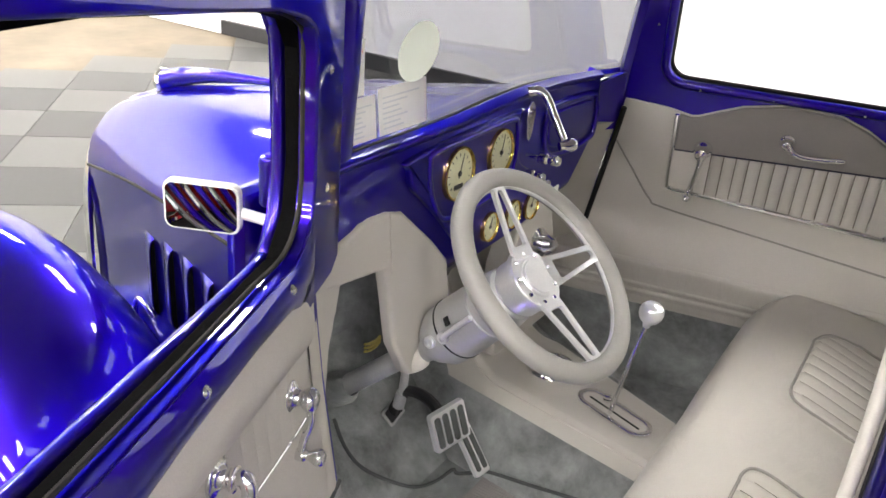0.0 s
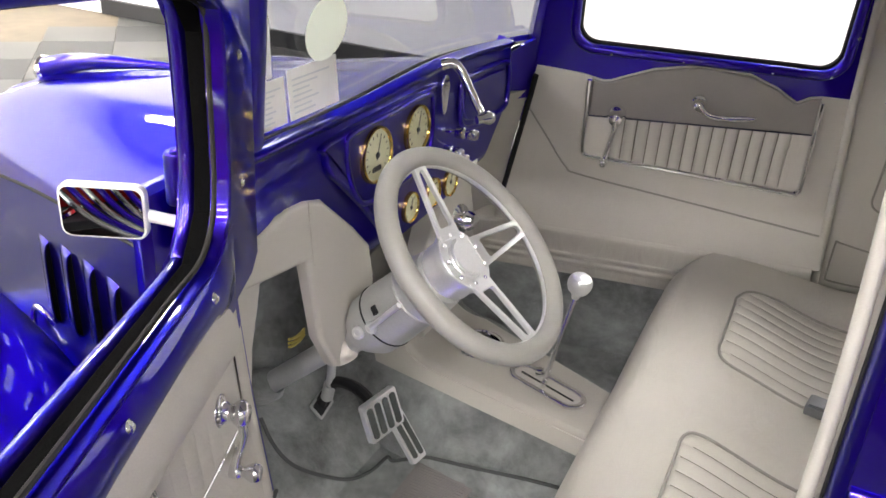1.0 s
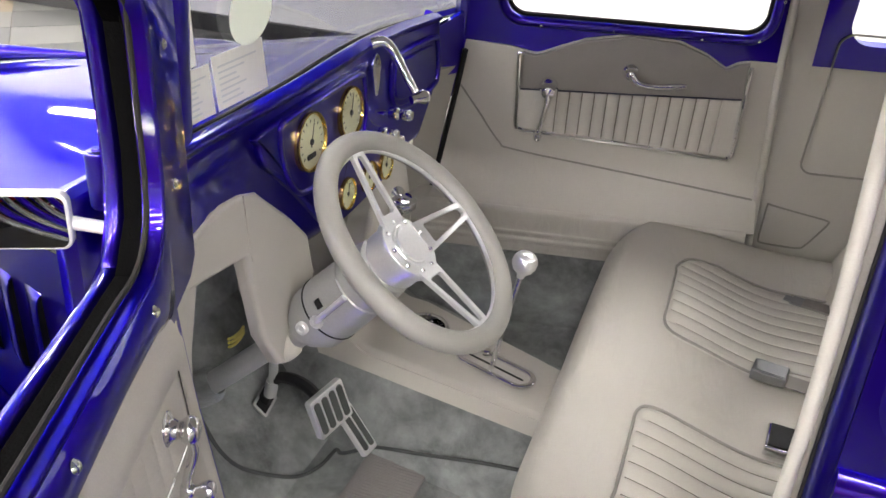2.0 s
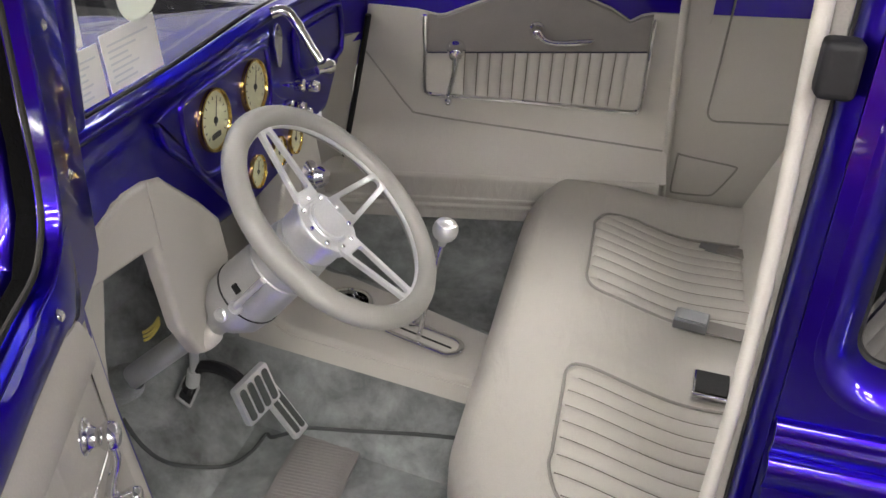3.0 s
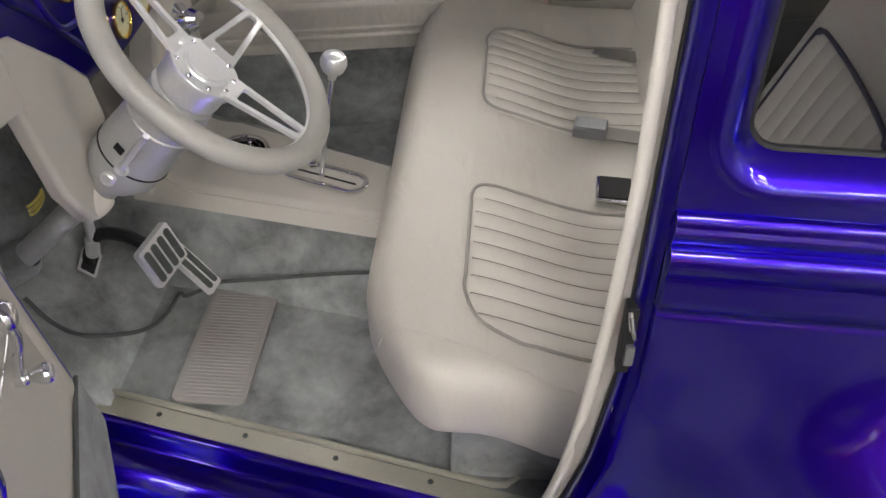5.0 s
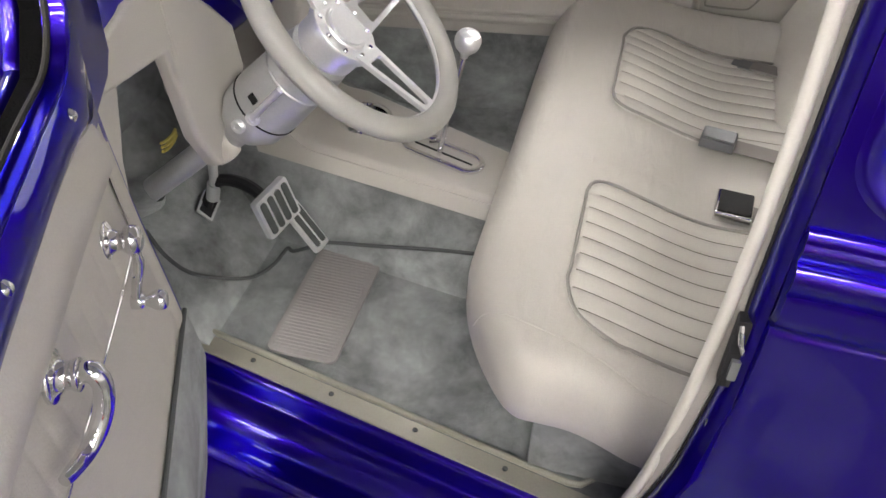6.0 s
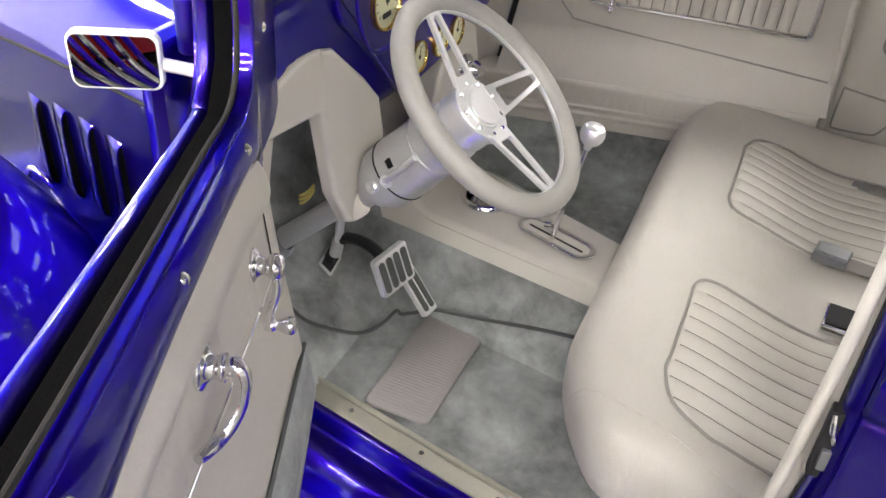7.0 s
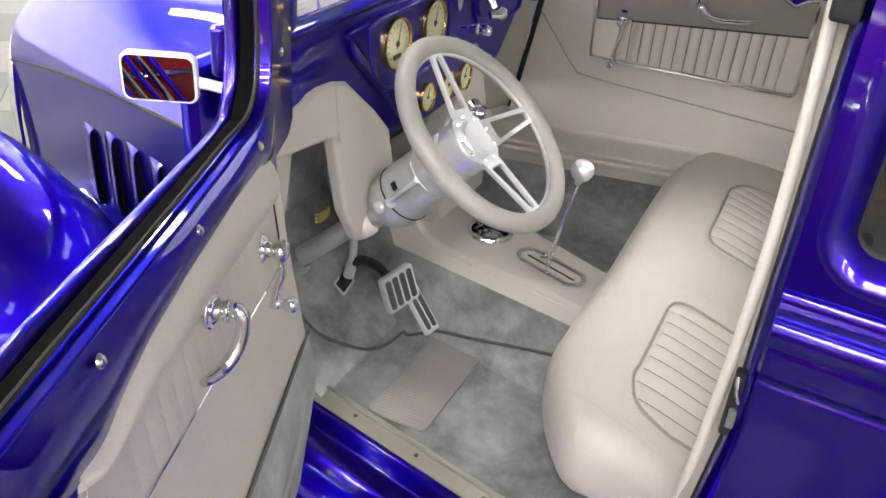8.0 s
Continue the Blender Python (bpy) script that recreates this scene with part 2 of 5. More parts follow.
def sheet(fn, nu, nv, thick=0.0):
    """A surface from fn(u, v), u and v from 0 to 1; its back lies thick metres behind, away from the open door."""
    bm = bmesh.new()
    g = [[bm.verts.new(fn(i / (nu - 1), j / (nv - 1))) for j in range(nv)] for i in range(nu)]
    for i in range(nu - 1):
        for j in range(nv - 1):
            bm.faces.new((g[i][j], g[i + 1][j], g[i + 1][j + 1], g[i][j + 1]))
    bm.normal_update()
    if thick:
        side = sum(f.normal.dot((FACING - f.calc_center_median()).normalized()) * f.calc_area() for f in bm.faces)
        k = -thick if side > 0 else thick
        h = [[bm.verts.new(v.co + v.normal * k) for v in row] for row in g]
        for i in range(nu - 1):
            for j in range(nv - 1):
                bm.faces.new((h[i][j], h[i][j + 1], h[i + 1][j + 1], h[i + 1][j]))
        rim = [(i, 0) for i in range(nu)] + [(nu - 1, j) for j in range(1, nv)] + [(i, nv - 1) for i in range(nu - 2, -1, -1)] + [(0, j) for j in range(nv - 2, 0, -1)]
        for (a, c), (d, e) in zip(rim, rim[1:] + rim[:1]):
            bm.faces.new((g[a][c], g[d][e], h[d][e], h[a][c]))
    return bm


def rounded(x0, x1, y0, y1, r, n=6):
    """An outline with rounded corners; r is one radius or four, from the lower left on."""
    rs = r if isinstance(r, (list, tuple)) else [r] * 4
    out = []
    for (cx, cy, a0), rr in zip(((x0, y0, 180), (x1, y0, 270), (x1, y1, 0), (x0, y1, 90)), rs):
        sx, sy = (1 if cx == x0 else -1), (1 if cy == y0 else -1)
        for k in range(n + 1):
            a = radians(a0 + 90 * k / n)
            out.append((cx + sx * rr + rr * math.cos(a), cy + sy * rr + rr * math.sin(a)))
    return out


def basis(o, ex, ey, ez):
    m = Matrix((Vector(ex), Vector(ey), Vector(ez))).transposed().to_4x4()
    m.translation = Vector(o)
    return m


def axis_frame(o, z, x=(1, 0, 0)):
    """A frame at o whose z axis points along z."""
    z = Vector(z).normalized()
    x = Vector(x)
    x = (x - z * x.dot(z)).normalized()
    return basis(o, x, z.cross(x), z)


# the two sides of the cabin: along the wall (rearward), up it, and out of it into the cabin
PW = basis((0.5445, 0.0511, 0.5569), (0.1943, -0.9809, 0), (-0.1634, -0.0324, 0.986), (-0.9672, -0.1916, -0.1666))
# the open driver's door: outward from its hinge, up, and towards the cabin's rear
DOOR_O, DOOR_U, DOOR_N = Vector((-0.7061, 0.1130, 0)), Vector((-0.9227, -0.3855, 0)), Vector((0.3855, -0.9227, 0))


def dp(u, v, z):
    return DOOR_O + DOOR_U * u + DOOR_N * v + Vector((0, 0, z))


def interp(x, table):
    return float(np.interp(x, [a for a, _ in table], [b for _, b in table]))


# ---- the showroom ----
def showroom():
    t = 0.12
    part("ground", box(-11, 4.5, -8, 9, GROUND - 0.2, GROUND - 0.006), CONCRETE, label="tan showroom floor slab round the tiles", kind="structure", smooth=False)
    part("ceiling", box(-11, 4.5, -8, 9, CEIL, CEIL + t), CEILM, label="pale painted showroom ceiling", kind="structure", smooth=False)
    part("wall_north", box(-11, 4.4, 9.0, 9.0 + t, GROUND, CEIL), WALLM, label="white painted showroom wall", kind="structure", smooth=False)
    part("wall_south", box(-11, 4.4, -8 - t, -8, GROUND, CEIL), GREYW, label="grey painted showroom wall", kind="structure", smooth=False)
    part("wall_east", box(4.4, 4.4 + t, -8, 9.0, GROUND, CEIL), WALLM, label="white painted showroom wall", kind="structure", smooth=False)
    part("wall_west", box(-11 - t, -11, -8, 9, GROUND, CEIL), GREYW, label="grey painted showroom wall", kind="structure", smooth=False)
    part("baseboard", box(4.35, 4.398, -7.9, 5.6, GROUND, GROUND + 0.13, 0.006), SKIRT, label="black skirting board along the white wall", kind="structure")
    part("baseboard", box(4.36, 4.398, 5.62, 8.9, GROUND, GROUND + 0.2, 0.006), WALLM, label="white skirting board along the white wall", kind="structure")


def tiles():
    """Square tiles laid on the skew in a light and grey chequer; they end at the tan floor."""
    side, gap = 0.535, 0.003
    e1, e2 = Vector((0.6756, -0.7373, 0)), Vector((0.7373, 0.6756, 0))
    o = Vector((2.152, 4.843, GROUND))
    floor = bpy.data.objects["ground"]
    near = []
    for i in range(-26, 27):
        for j in range(-30, 27):
            p = o + e1 * side * (i + 0.5) + e2 * side * (j + 0.5)
            if p.x < 4.45 and p.y < 5.45 and p.x > -10.6 and p.y > -7.6:
                near.append(((p - Vector((1.2, 2.6, GROUND))).length, i, j, p))
    near.sort(key=lambda q: q[0])
    turn = Matrix.Rotation(math.atan2(e1.y, e1.x), 4, "Z")
    h = side / 2 - gap / 2
    meshes = []
    for mat in (TILE_D, TILE_L):
        bm = box(-h, h, -h, h, -0.011, 0.0, 0.002, 1)
        me = bpy.data.meshes.new("tile")
        bm.to_mesh(me)
        bm.free()
        me.materials.append(mat)
        meshes.append(me)
    far = (bmesh.new(), bmesh.new())
    for k, (d, i, j, p) in enumerate(near):
        m = Matrix.Translation(p) @ turn
        if k < 260:
            ob = new("tile", meshes[(i + j) % 2])
            ob.parent = floor
            ob.matrix_basis = m
        else:
            far[(i + j) % 2].faces.new([far[(i + j) % 2].verts.new(m @ Vector((x, y, 0))) for x, y in ((-h, -h), (h, -h), (h, h), (-h, h))])
    for bm, mat in zip(far, (TILE_D, TILE_L)):
        part("far_tiles", bm, mat, floor, kind="stuff", smooth=False)


showroom()
tiles()


def ceiling_light(at, rz):
    e = empty("ceiling_light", "white ceiling fitting with a glowing diffuser panel", "ceiling light", at)
    part("housing", box(-0.3, 0.3, -0.6, 0.6, 0.005, 0.07, 0.008), WHITEP, e)
    part("diffuser", box(-0.27, 0.27, -0.57, 0.57, -0.012, 0.004, 0.004), DIFFUSER, e, "glowing white diffuser")
    e.matrix_basis = pose(*at, 0, 0, rz)
    return e


LIGHT = ceiling_light((-3.5, -6.0, CEIL - 0.08), 0)
LIGHT["group"] = "ceiling lights"
for gx in (-3.5, -5.2, -7.4, -9.8, 3.2):
    for gy in (-6.0, -3.4, -0.8, 1.8, 4.4, 7.0):
        if gx != -3.5 or gy > -5:
            copy_thing(LIGHT, pose(gx, gy, CEIL - 0.08, 0, 0, 0))
for gx in (-0.9, 1.2):
    for gy in (5.2, 7.1):
        copy_thing(LIGHT, pose(gx, gy, CEIL - 0.08, 0, 0, 0))

# ---- the car ----
CAR = empty("car", "glossy blue 1930s sedan, driver's door open, beige leather inside", "car", (0, 0, GROUND))


def cpart(name, bm, mat, parent=None, label="", smooth=True):
    """A part of the car; its mesh is in world places, and the parents stand at the car's base."""
    bmesh.ops.translate(bm, vec=(0, 0, -GROUND), verts=bm.verts)
    return part(name, bm, mat, parent or CAR, label, smooth)


def group_part(name, label=""):
    """A part that holds sub-parts; it stands at the car's base."""
    ob = new(name)
    ob.empty_display_size = 0.03
    ob.parent = CAR
    return tagged(ob, label)


# floor pan, tunnel and toe board
def floor_pan():
    def fl(u, v):
        y = -0.95 + 1.23 * u
        xl, xr = -0.436 + 0.215 * y, 0.60 - 0.215 * y
        return Vector((xl + (xr - xl) * v, y, 0.0))
    cpart("floor_carpet", sheet(fl, 24, 24, 0.02), CARPET, label="grey carpet on the cabin floor")

    def toe(u, v):
        y = 0.255 + 0.30 * u
        return Vector((-0.40 + (0.56 + 0.40) * v, y, 0.002 + 0.36 * u ** 1.2))
    cpart("toe_board", sheet(toe, 14, 14, 0.02), CARPET, label="grey carpeted sloping toe board")
    cpart("firewall", box(-0.44, 0.46, 0.50, 0.52, 0.2, 0.66), CARPET, label="grey carpeted firewall")


floor_pan()


def console():
    def left(u):
        return -0.108 + 0.105 * u

    def right(u):
        return 0.036 + 0.266 * min(u, 0.7) + 0.05 * max(0.0, u - 0.7)

    def height(u):
        return 0.218 + 0.008 * u + 0.20 * max(0, (u - 0.75) / 0.25) ** 2

    def top(u, v):
        y = -0.32 + 0.66 * u
        x = left(u) + (right(u) - left(u)) * v
        edge = min(v, 1 - v)
        return Vector((x, y, height(u) - 0.014 * max(0, 1 - edge / 0.07) ** 2))
    bm = sheet(top, 130, 64, 0.02)
    well = [f for f in bm.faces if math.hypot(f.calc_center_median().x - 0.098, f.calc_center_median().y - 0.108) < 0.049]
    bmesh.ops.delete(bm, geom=well, context="FACES")
    cpart("console_top", bm, VINYL, label="beige leather console over the tunnel")

    def band(u, v):
        y = -0.32 + 0.66 * u
        low = 0.177 + 0.008 * u
        return Vector((left(u) - 0.004 - 0.012 * (1 - v), y, low + (height(u) - 0.01 - low) * v))
    cpart("console_edge", sheet(band, 40, 6, 0.012), VINYL, label="beige leather console edge")

    def side(sgn):
        def f(u, v):
            y = -0.32 + 0.82 * u
            k = min(1.0, (y + 0.32) / 0.66)
            x = left(k) if sgn < 0 else right(k)
            return Vector((x + sgn * (0.006 + 0.056 * (1 - v) ** 2), y, -0.01 + (height(k) - 0.012) * v))
        return f
    for sgn in (-1, 1):
        cpart("tunnel_side", sheet(side(sgn), 24, 10, 0.02), CARPET, label="grey carpeted tunnel side")


console()


def sill():
    # the door sill: plate with screws, blue rocker below it
    a, b = Vector((-0.378, 0.322, 0)), Vector((-0.60, -0.72, 0))
    d = (b - a).normalized()
    n = Vector((d.y, -d.x, 0))
    if n.x > 0:
        n = -n
    L = (b - a).length
    m = basis(a, d, n, Vector((0, 0, 1)))
    pl = cpart("sill_plate", box(0, L, -0.016, 0.022, -0.004, 0.004, 0.002, m=m), SILL, label="worn metal door sill plate")
    s1 = (Vector((-0.412, 0.164, 0)) - a).dot(d)
    for k in range(0, 6):
        cpart("sill_screw", lathe([(0, 0.004), (0.003, 0.0036), (0.0045, 0.002), (0.005, 0)], m @ Matrix.Translation((s1 + 0.168 * k, 0, 0.004)), 12), RIB, pl, "small steel screw")
    cpart("carpet_binding", tube([m @ Vector((x, -0.024, 0.004)) for x in np.linspace(0, L * 0.72, 30)] + [m @ Vector((L * 0.72 + 0.02, -0.03, 0.004)), m @ Vector((L * 0.72 + 0.035, -0.05, 0.004)), m @ Vector((L * 0.72 + 0.035, -0.2, 0.004))], 0.006, 8), SILL)
    prof = [(0.022, 0.0), (0.032, -0.006), (0.036, -0.03), (0.04, -0.05), (0.062, -0.052), (0.085, -0.06), (0.10, -0.085), (0.105, -0.13), (0.115, -0.16), (0.15, -0.175), (0.40, -0.19)]

    def rock(u, v):
        p = spline([(q[0], q[1], 0) for q in prof], 49)[int(round(v * 48))]
        return m @ Vector((-0.3 + (L + 0.9) * u, p.x, p.y))
    cpart("rocker_panel", sheet(rock, 12, 49, 0.01), PAINT, label="glossy blue rocker panel below the door opening")


sill()


# the seat
def seat_drop(x, y):
    """How far the cushion sinks towards the backrest, less along the passenger's bolster."""
    k = max(0.0, min(1.0, (-0.34 - y) / 0.27))
    e = max(0.0, min(1.0, (x - 0.40) / 0.12))
    return 0.062 * k * k * (3 - 2 * k) * (1 - 0.7 * e * e * (3 - 2 * e))


def bench_seat():
    seat = group_part("front_seat", "beige leather bench seat with pleated inserts and grey piping")
    x0, x1, y0, y1, z0, z1 = -0.575, 0.592, -0.80, -0.215, 0.185, 0.332
    rr = (0.034, 0.056, 0.058)
    bm = bmesh.new()
    bmesh.ops.create_cube(bm, size=2)
    bmesh.ops.subdivide_edges(bm, edges=bm.edges[:], cuts=47, use_grid_fill=True)
    hx, hy, hz = (x1 - x0) / 2, (y1 - y0) / 2, (z1 - z0) / 2
    c = Vector(((x0 + x1) / 2, (y0 + y1) / 2, (z0 + z1) / 2))

    def crown(x):
        # fuller towards the passenger's end, with a soft dip in the middle
        k = max(0.0, min(1.0, (x + 0.08) / 0.4))
        return 0.010 * (1 - ((x - c.x) / hx) ** 2) - 0.012 * math.exp(-((x + 0.01) / 0.05) ** 2) + 0.036 * k * k * (3 - 2 * k)
    for v in bm.verts:
        # denser near the edges, so that the rounding is smooth
        w = [math.copysign(1 - (1 - abs(a)) ** 1.5, a) for a in v.co]
        q = Vector((w[0] * hx, w[1] * hy, w[2] * hz))
        k = Vector([max(-(h - e), min(h - e, a)) for a, h, e in zip(q, (hx, hy, hz), rr)])
        d = Vector([(a - b) / e for a, b, e in zip(q, k, rr)])
        if d.length > 1e-9:
            d = Vector([a * e for a, e in zip(d.normalized(), rr)])
        q = c + k + d
        f = max(0.0, (q.z - c.z) / hz)
        q.z += f * crown(q.x) - seat_drop(q.x, q.y)
        # the front corners are rounded in plan
        e = max(0.0, 1 - (q.x - x0) / 0.24) ** 2 + 0.5 * max(0.0, 1 - (x1 - q.x) / 0.2) ** 2
        q.y -= 0.11 * e * max(0.0, (q.y - c.y) / hy)
        v.co = q
    cpart("cushion", bm, LEATHER, seat)

    def top_z(x, y):
        return z1 + crown(x) - seat_drop(x, y) + 0.004

    def insert(xi, xo, ya):
        # xi: edge by the middle of the seat, xo: edge by the door
        yb, R = -0.76, 0.08
        s = 1 if xo > xi else -1
        n = 9

        def inside(x, y):
            """Depth inside the outline, whose front corners are rounded."""
            a, b, c_ = s * (x - xi), s * (xo - x), ya - y
            d = min(a, b, c_)
            for e, rad in ((a, 0.035), (b, R)):
                if e < rad and c_ < rad:
                    d = min(d, rad - math.hypot(rad - e, rad - c_))
            return d

        def f(u, v):
            x = xi - s * 0.004 + (xo - xi + s * 0.008) * u
            y = ya + 0.004 + (yb - ya) * v
            ph = (x - xi) / (xo - xi) * n
            w = abs(math.sin(math.pi * ph)) ** 0.35
            d = inside(x, y)
            z = -0.004 + 0.0095 * w * min(1.0, 0.25 + d / 0.014) if d > 0 else -0.004 + 3.0 * max(d, -0.01)
            return Vector((x, y, top_z(x, y) + z))
        ins = cpart("pleated_insert", sheet(f, 181, 70), LEATHER, seat, "pleated leather insert")
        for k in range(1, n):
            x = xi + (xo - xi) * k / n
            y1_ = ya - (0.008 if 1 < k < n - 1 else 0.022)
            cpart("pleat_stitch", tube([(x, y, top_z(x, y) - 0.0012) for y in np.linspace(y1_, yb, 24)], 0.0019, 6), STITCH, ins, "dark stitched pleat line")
        line = [(xi, yb)] + [(xi, y) for y in np.linspace(yb + 0.03, ya - 0.035, 8)] + [(xi + s * 0.01, ya - 0.01), (xi + s * 0.035, ya)] + [(x, ya) for x in np.linspace(xi + s * 0.07, xo - s * R, 6)] + [(xo - s * R * 0.3, ya - R * 0.3), (xo, ya - R)] + [(xo, y) for y in np.linspace(ya - R - 0.03, yb, 8)]
        pts = [Vector((q.x, q.y, top_z(q.x, q.y) + 0.003)) for q in spline([(x, y, 0) for x, y in line], 110)]
        cpart("piping", tube(pts, 0.0028, 8), SEAM, seat, "grey piping")
    insert(-0.138, -0.487, -0.374)
    insert(0.094, 0.42, -0.382)
    # seams along the end by the driver's door
    pts = []
    for y in np.linspace(-0.249, -0.76, 80):
        x = interp(-y, [(0.23, -0.466), (0.285, -0.487), (0.37, -0.512), (0.505, -0.545), (0.76, -0.552)])
        k = 0.11 * max(0.0, 1 - (x - x0) / 0.24) ** 2 / hy
        ys = (y - k * c.y) / (1 - k) if y > c.y else y
        t = max(0.0, min(1.0, (ys - (y1 - rr[1])) / rr[1]))
        pts.append((x, y, z1 + crown(x) + 0.0008 - rr[2] * (1 - math.sqrt(1 - t * t)) - seat_drop(x, ys)))
    cpart("end_seam", tube(pts, 0.0009, 6), LEATHER, seat, "stitched seam")
    cpart("seat_base", box(-0.50, 0.52, -0.79, -0.36, 0.0, 0.22, 0.01), CARPET, seat, "dark carpeted seat base")

    # split backrests that lean back, each with a pleated insert piped in dark blue
    up, out = Vector((0, -0.3714, 0.9285)), Vector((0, 0.9285, 0.3714))
    for xa, xb, y0_ in ((-0.575, -0.205, -0.648), (0.17, 0.60, -0.668)):
        bm_ = basis((0, y0_, 0.24), (1, 0, 0), up, out)
        rest = cpart("backrest", box(xa, xb, 0.0, 0.59, -0.10, 0.0, 0.042, 6, bm_), LEATHER, seat, "leaning backrest")
        if xa > 0:
            continue
        ia, ib, top = xa + 0.03, xb - 0.055, 0.506

        def face(u, v):
            x = ia + (ib - ia) * u
            w = abs(math.sin(math.pi * (x - ia) / (ib - ia) * 8)) ** 0.4
            return bm_ @ Vector((x, 0.06 + (top - 0.06) * v, 0.001 + 0.007 * w * min(1.0, 0.2 + 12 * min(v, 1 - v))))
        cpart("back_insert", sheet(face, 130, 24), LEATHER, rest, "pleated leather insert")
        pts = [bm_ @ Vector((x, y, 0.004)) for x, y in ((ia, 0.05), (ia, 0.25), (ia, top - 0.03), (ia + 0.01, top - 0.008), (ia + 0.03, top), ((ia + ib) / 2, top + 0.004), (ib - 0.03, top), (ib - 0.01, top - 0.008), (ib, top - 0.03), (ib, 0.25), (ib, 0.05))]
        cpart("back_piping", tube(spline(pts, 80), 0.0036, 8), NAVY, rest, "dark blue piping")
    return seat


bench_seat()


# ---- the dash ----
DASH_TOP = [(-0.66, 0.826), (-0.46, 0.826), (-0.244, 0.827), (0.02, 0.838), (0.2, 0.832), (0.44, 0.811), (0.6, 0.795), (0.72, 0.787)]
DASH_LOW = [(-0.6, 0.66), (-0.5, 0.725), (-0.42, 0.685), (-0.34, 0.65), (-0.24, 0.55), (-0.16, 0.54), (0.0, 0.55), (0.1, 0.555), (0.2, 0.56), (0.295, 0.567), (0.364, 0.641), (0.413, 0.706), (0.43, 0.76)]


def dash():
    def face(u, v):
        x = -0.58 + 0.998 * u
        zt = interp(x, DASH_TOP) + 0.020
        zb = interp(x, DASH_LOW)
        z = zb + (zt - zb) * v
        k = zt - z
        # a rolled band below the windscreen, then the flat face
        bow = 0.014 * max(0, 1 - k / 0.007) ** 2 - (0.007 * math.sin(math.pi * k / 0.018) ** 0.7 if 0 < k < 0.018 else 0)
        low = 0.02 * max(0, (0.12 - v) / 0.12) ** 2
        end = 0.03 * max(0, (u - 0.97) / 0.03) ** 2
        return Vector((x, 0.212 + bow + low + end, z))
    cpart("dashboard", sheet(face, 120, 90, 0.02), PAINT, label="glossy blue painted steel dashboard")

    def top(u, v):
        x = -0.60 + 1.30 * u
        return Vector((x, 0.222 + 0.036 * v, interp(x, DASH_TOP) + 0.0195 * (1 - v) ** 1.4))
    cpart("windscreen_sill", sheet(top, 50, 6, 0.012), PAINT, label="blue windscreen sill")
    pts = spline([(x, 0.256, z + 0.004) for x, z in DASH_TOP], 60)
    cpart("windscreen_seal", tube(pts, 0.0045, 8), BLACK, label="black rubber windscreen seal")
    pts = spline([(x, 0.236, z + 0.012) for x, z in DASH_TOP], 60)
    cpart("windscreen_trim", tube(pts, 0.0022, 8), CAST, label="thin grey metal strip below the windscreen")
    # raised cluster panel, with a bead inside it
    cl = [(-0.385, 0.79), (-0.366, 0.812), (-0.04, 0.822), (-0.012, 0.808), (0.0, 0.72), (0.10, 0.66), (0.12, 0.60), (0.08, 0.568), (-0.13, 0.556), (-0.17, 0.566), (-0.27, 0.665), (-0.335, 0.725), (-0.372, 0.757)]
    m = basis((0, 0.212, 0), (1, 0, 0), (0, 0, 1), (0, -1, 0))
    rim = spline([(x, z, 0) for x, z in cl], 90, True)
    cpart("cluster_panel", plate([(q.x, q.y) for q in rim][::-1], 0.014, m @ Matrix.Translation((0, 0, 0.012)), 0.006, 4), PAINT, label="raised blue gauge panel")
    bead = [(-0.331, 0.79), (-0.316, 0.808), (-0.194, 0.811), (-0.055, 0.813), (-0.03, 0.795), (-0.023, 0.744), (-0.032, 0.70), (-0.07, 0.677), (-0.17, 0.668), (-0.262, 0.672), (-0.30, 0.70), (-0.325, 0.75)]
    cpart("cluster_bead", tube(spline([(x, 0.200, z) for x, z in bead], 90, True), 0.0055, 10, True), PAINT, label="rounded blue bead round the large gauges")
    gp = [(0.118, 0.77), (0.13, 0.797), (0.244, 0.799), (0.355, 0.791), (0.376, 0.775), (0.386, 0.74), (0.383, 0.70), (0.365, 0.684), (0.273, 0.677), (0.184, 0.684), (0.14, 0.70), (0.12, 0.73)]
    rim = spline([(x, z, 0) for x, z in gp], 70, True)
    cpart("glove_box_bead", tube([(q.x, 0.209, q.y) for q in rim], 0.0065, 10, True), PAINT, label="rounded blue bead round the glove box lid")
    cx, cz = 0.252, 0.738
    cpart("glove_box_lid", plate([(cx + (q.x - cx) * 0.86, cz + (q.y - cz) * 0.74) for q in rim][::-1], 0.01, m @ Matrix.Translation((0, 0, 0.005)), 0.005, 4), PAINT, label="raised blue glove box lid")
    cpart("windscreen_bracket", join(lathe([(0.011, -0.03), (0.013, -0.026), (0.013, 0.03), (0.009, 0.036), (0, 0.036)], axis_frame((0.575, 0.222, 0.838), (0.15, 0, 1)), 18), box(0.55, 0.60, 0.216, 0.23, 0.808, 0.822, 0.004), lathe([(0.0, 0.012), (0.012, 0.009), (0.013, -0.012), (0, -0.014)], axis_frame((0.595, 0.215, 0.875), (0, -1, 0)), 16)), CHROME, label="chrome windscreen hinge bracket")


dash()


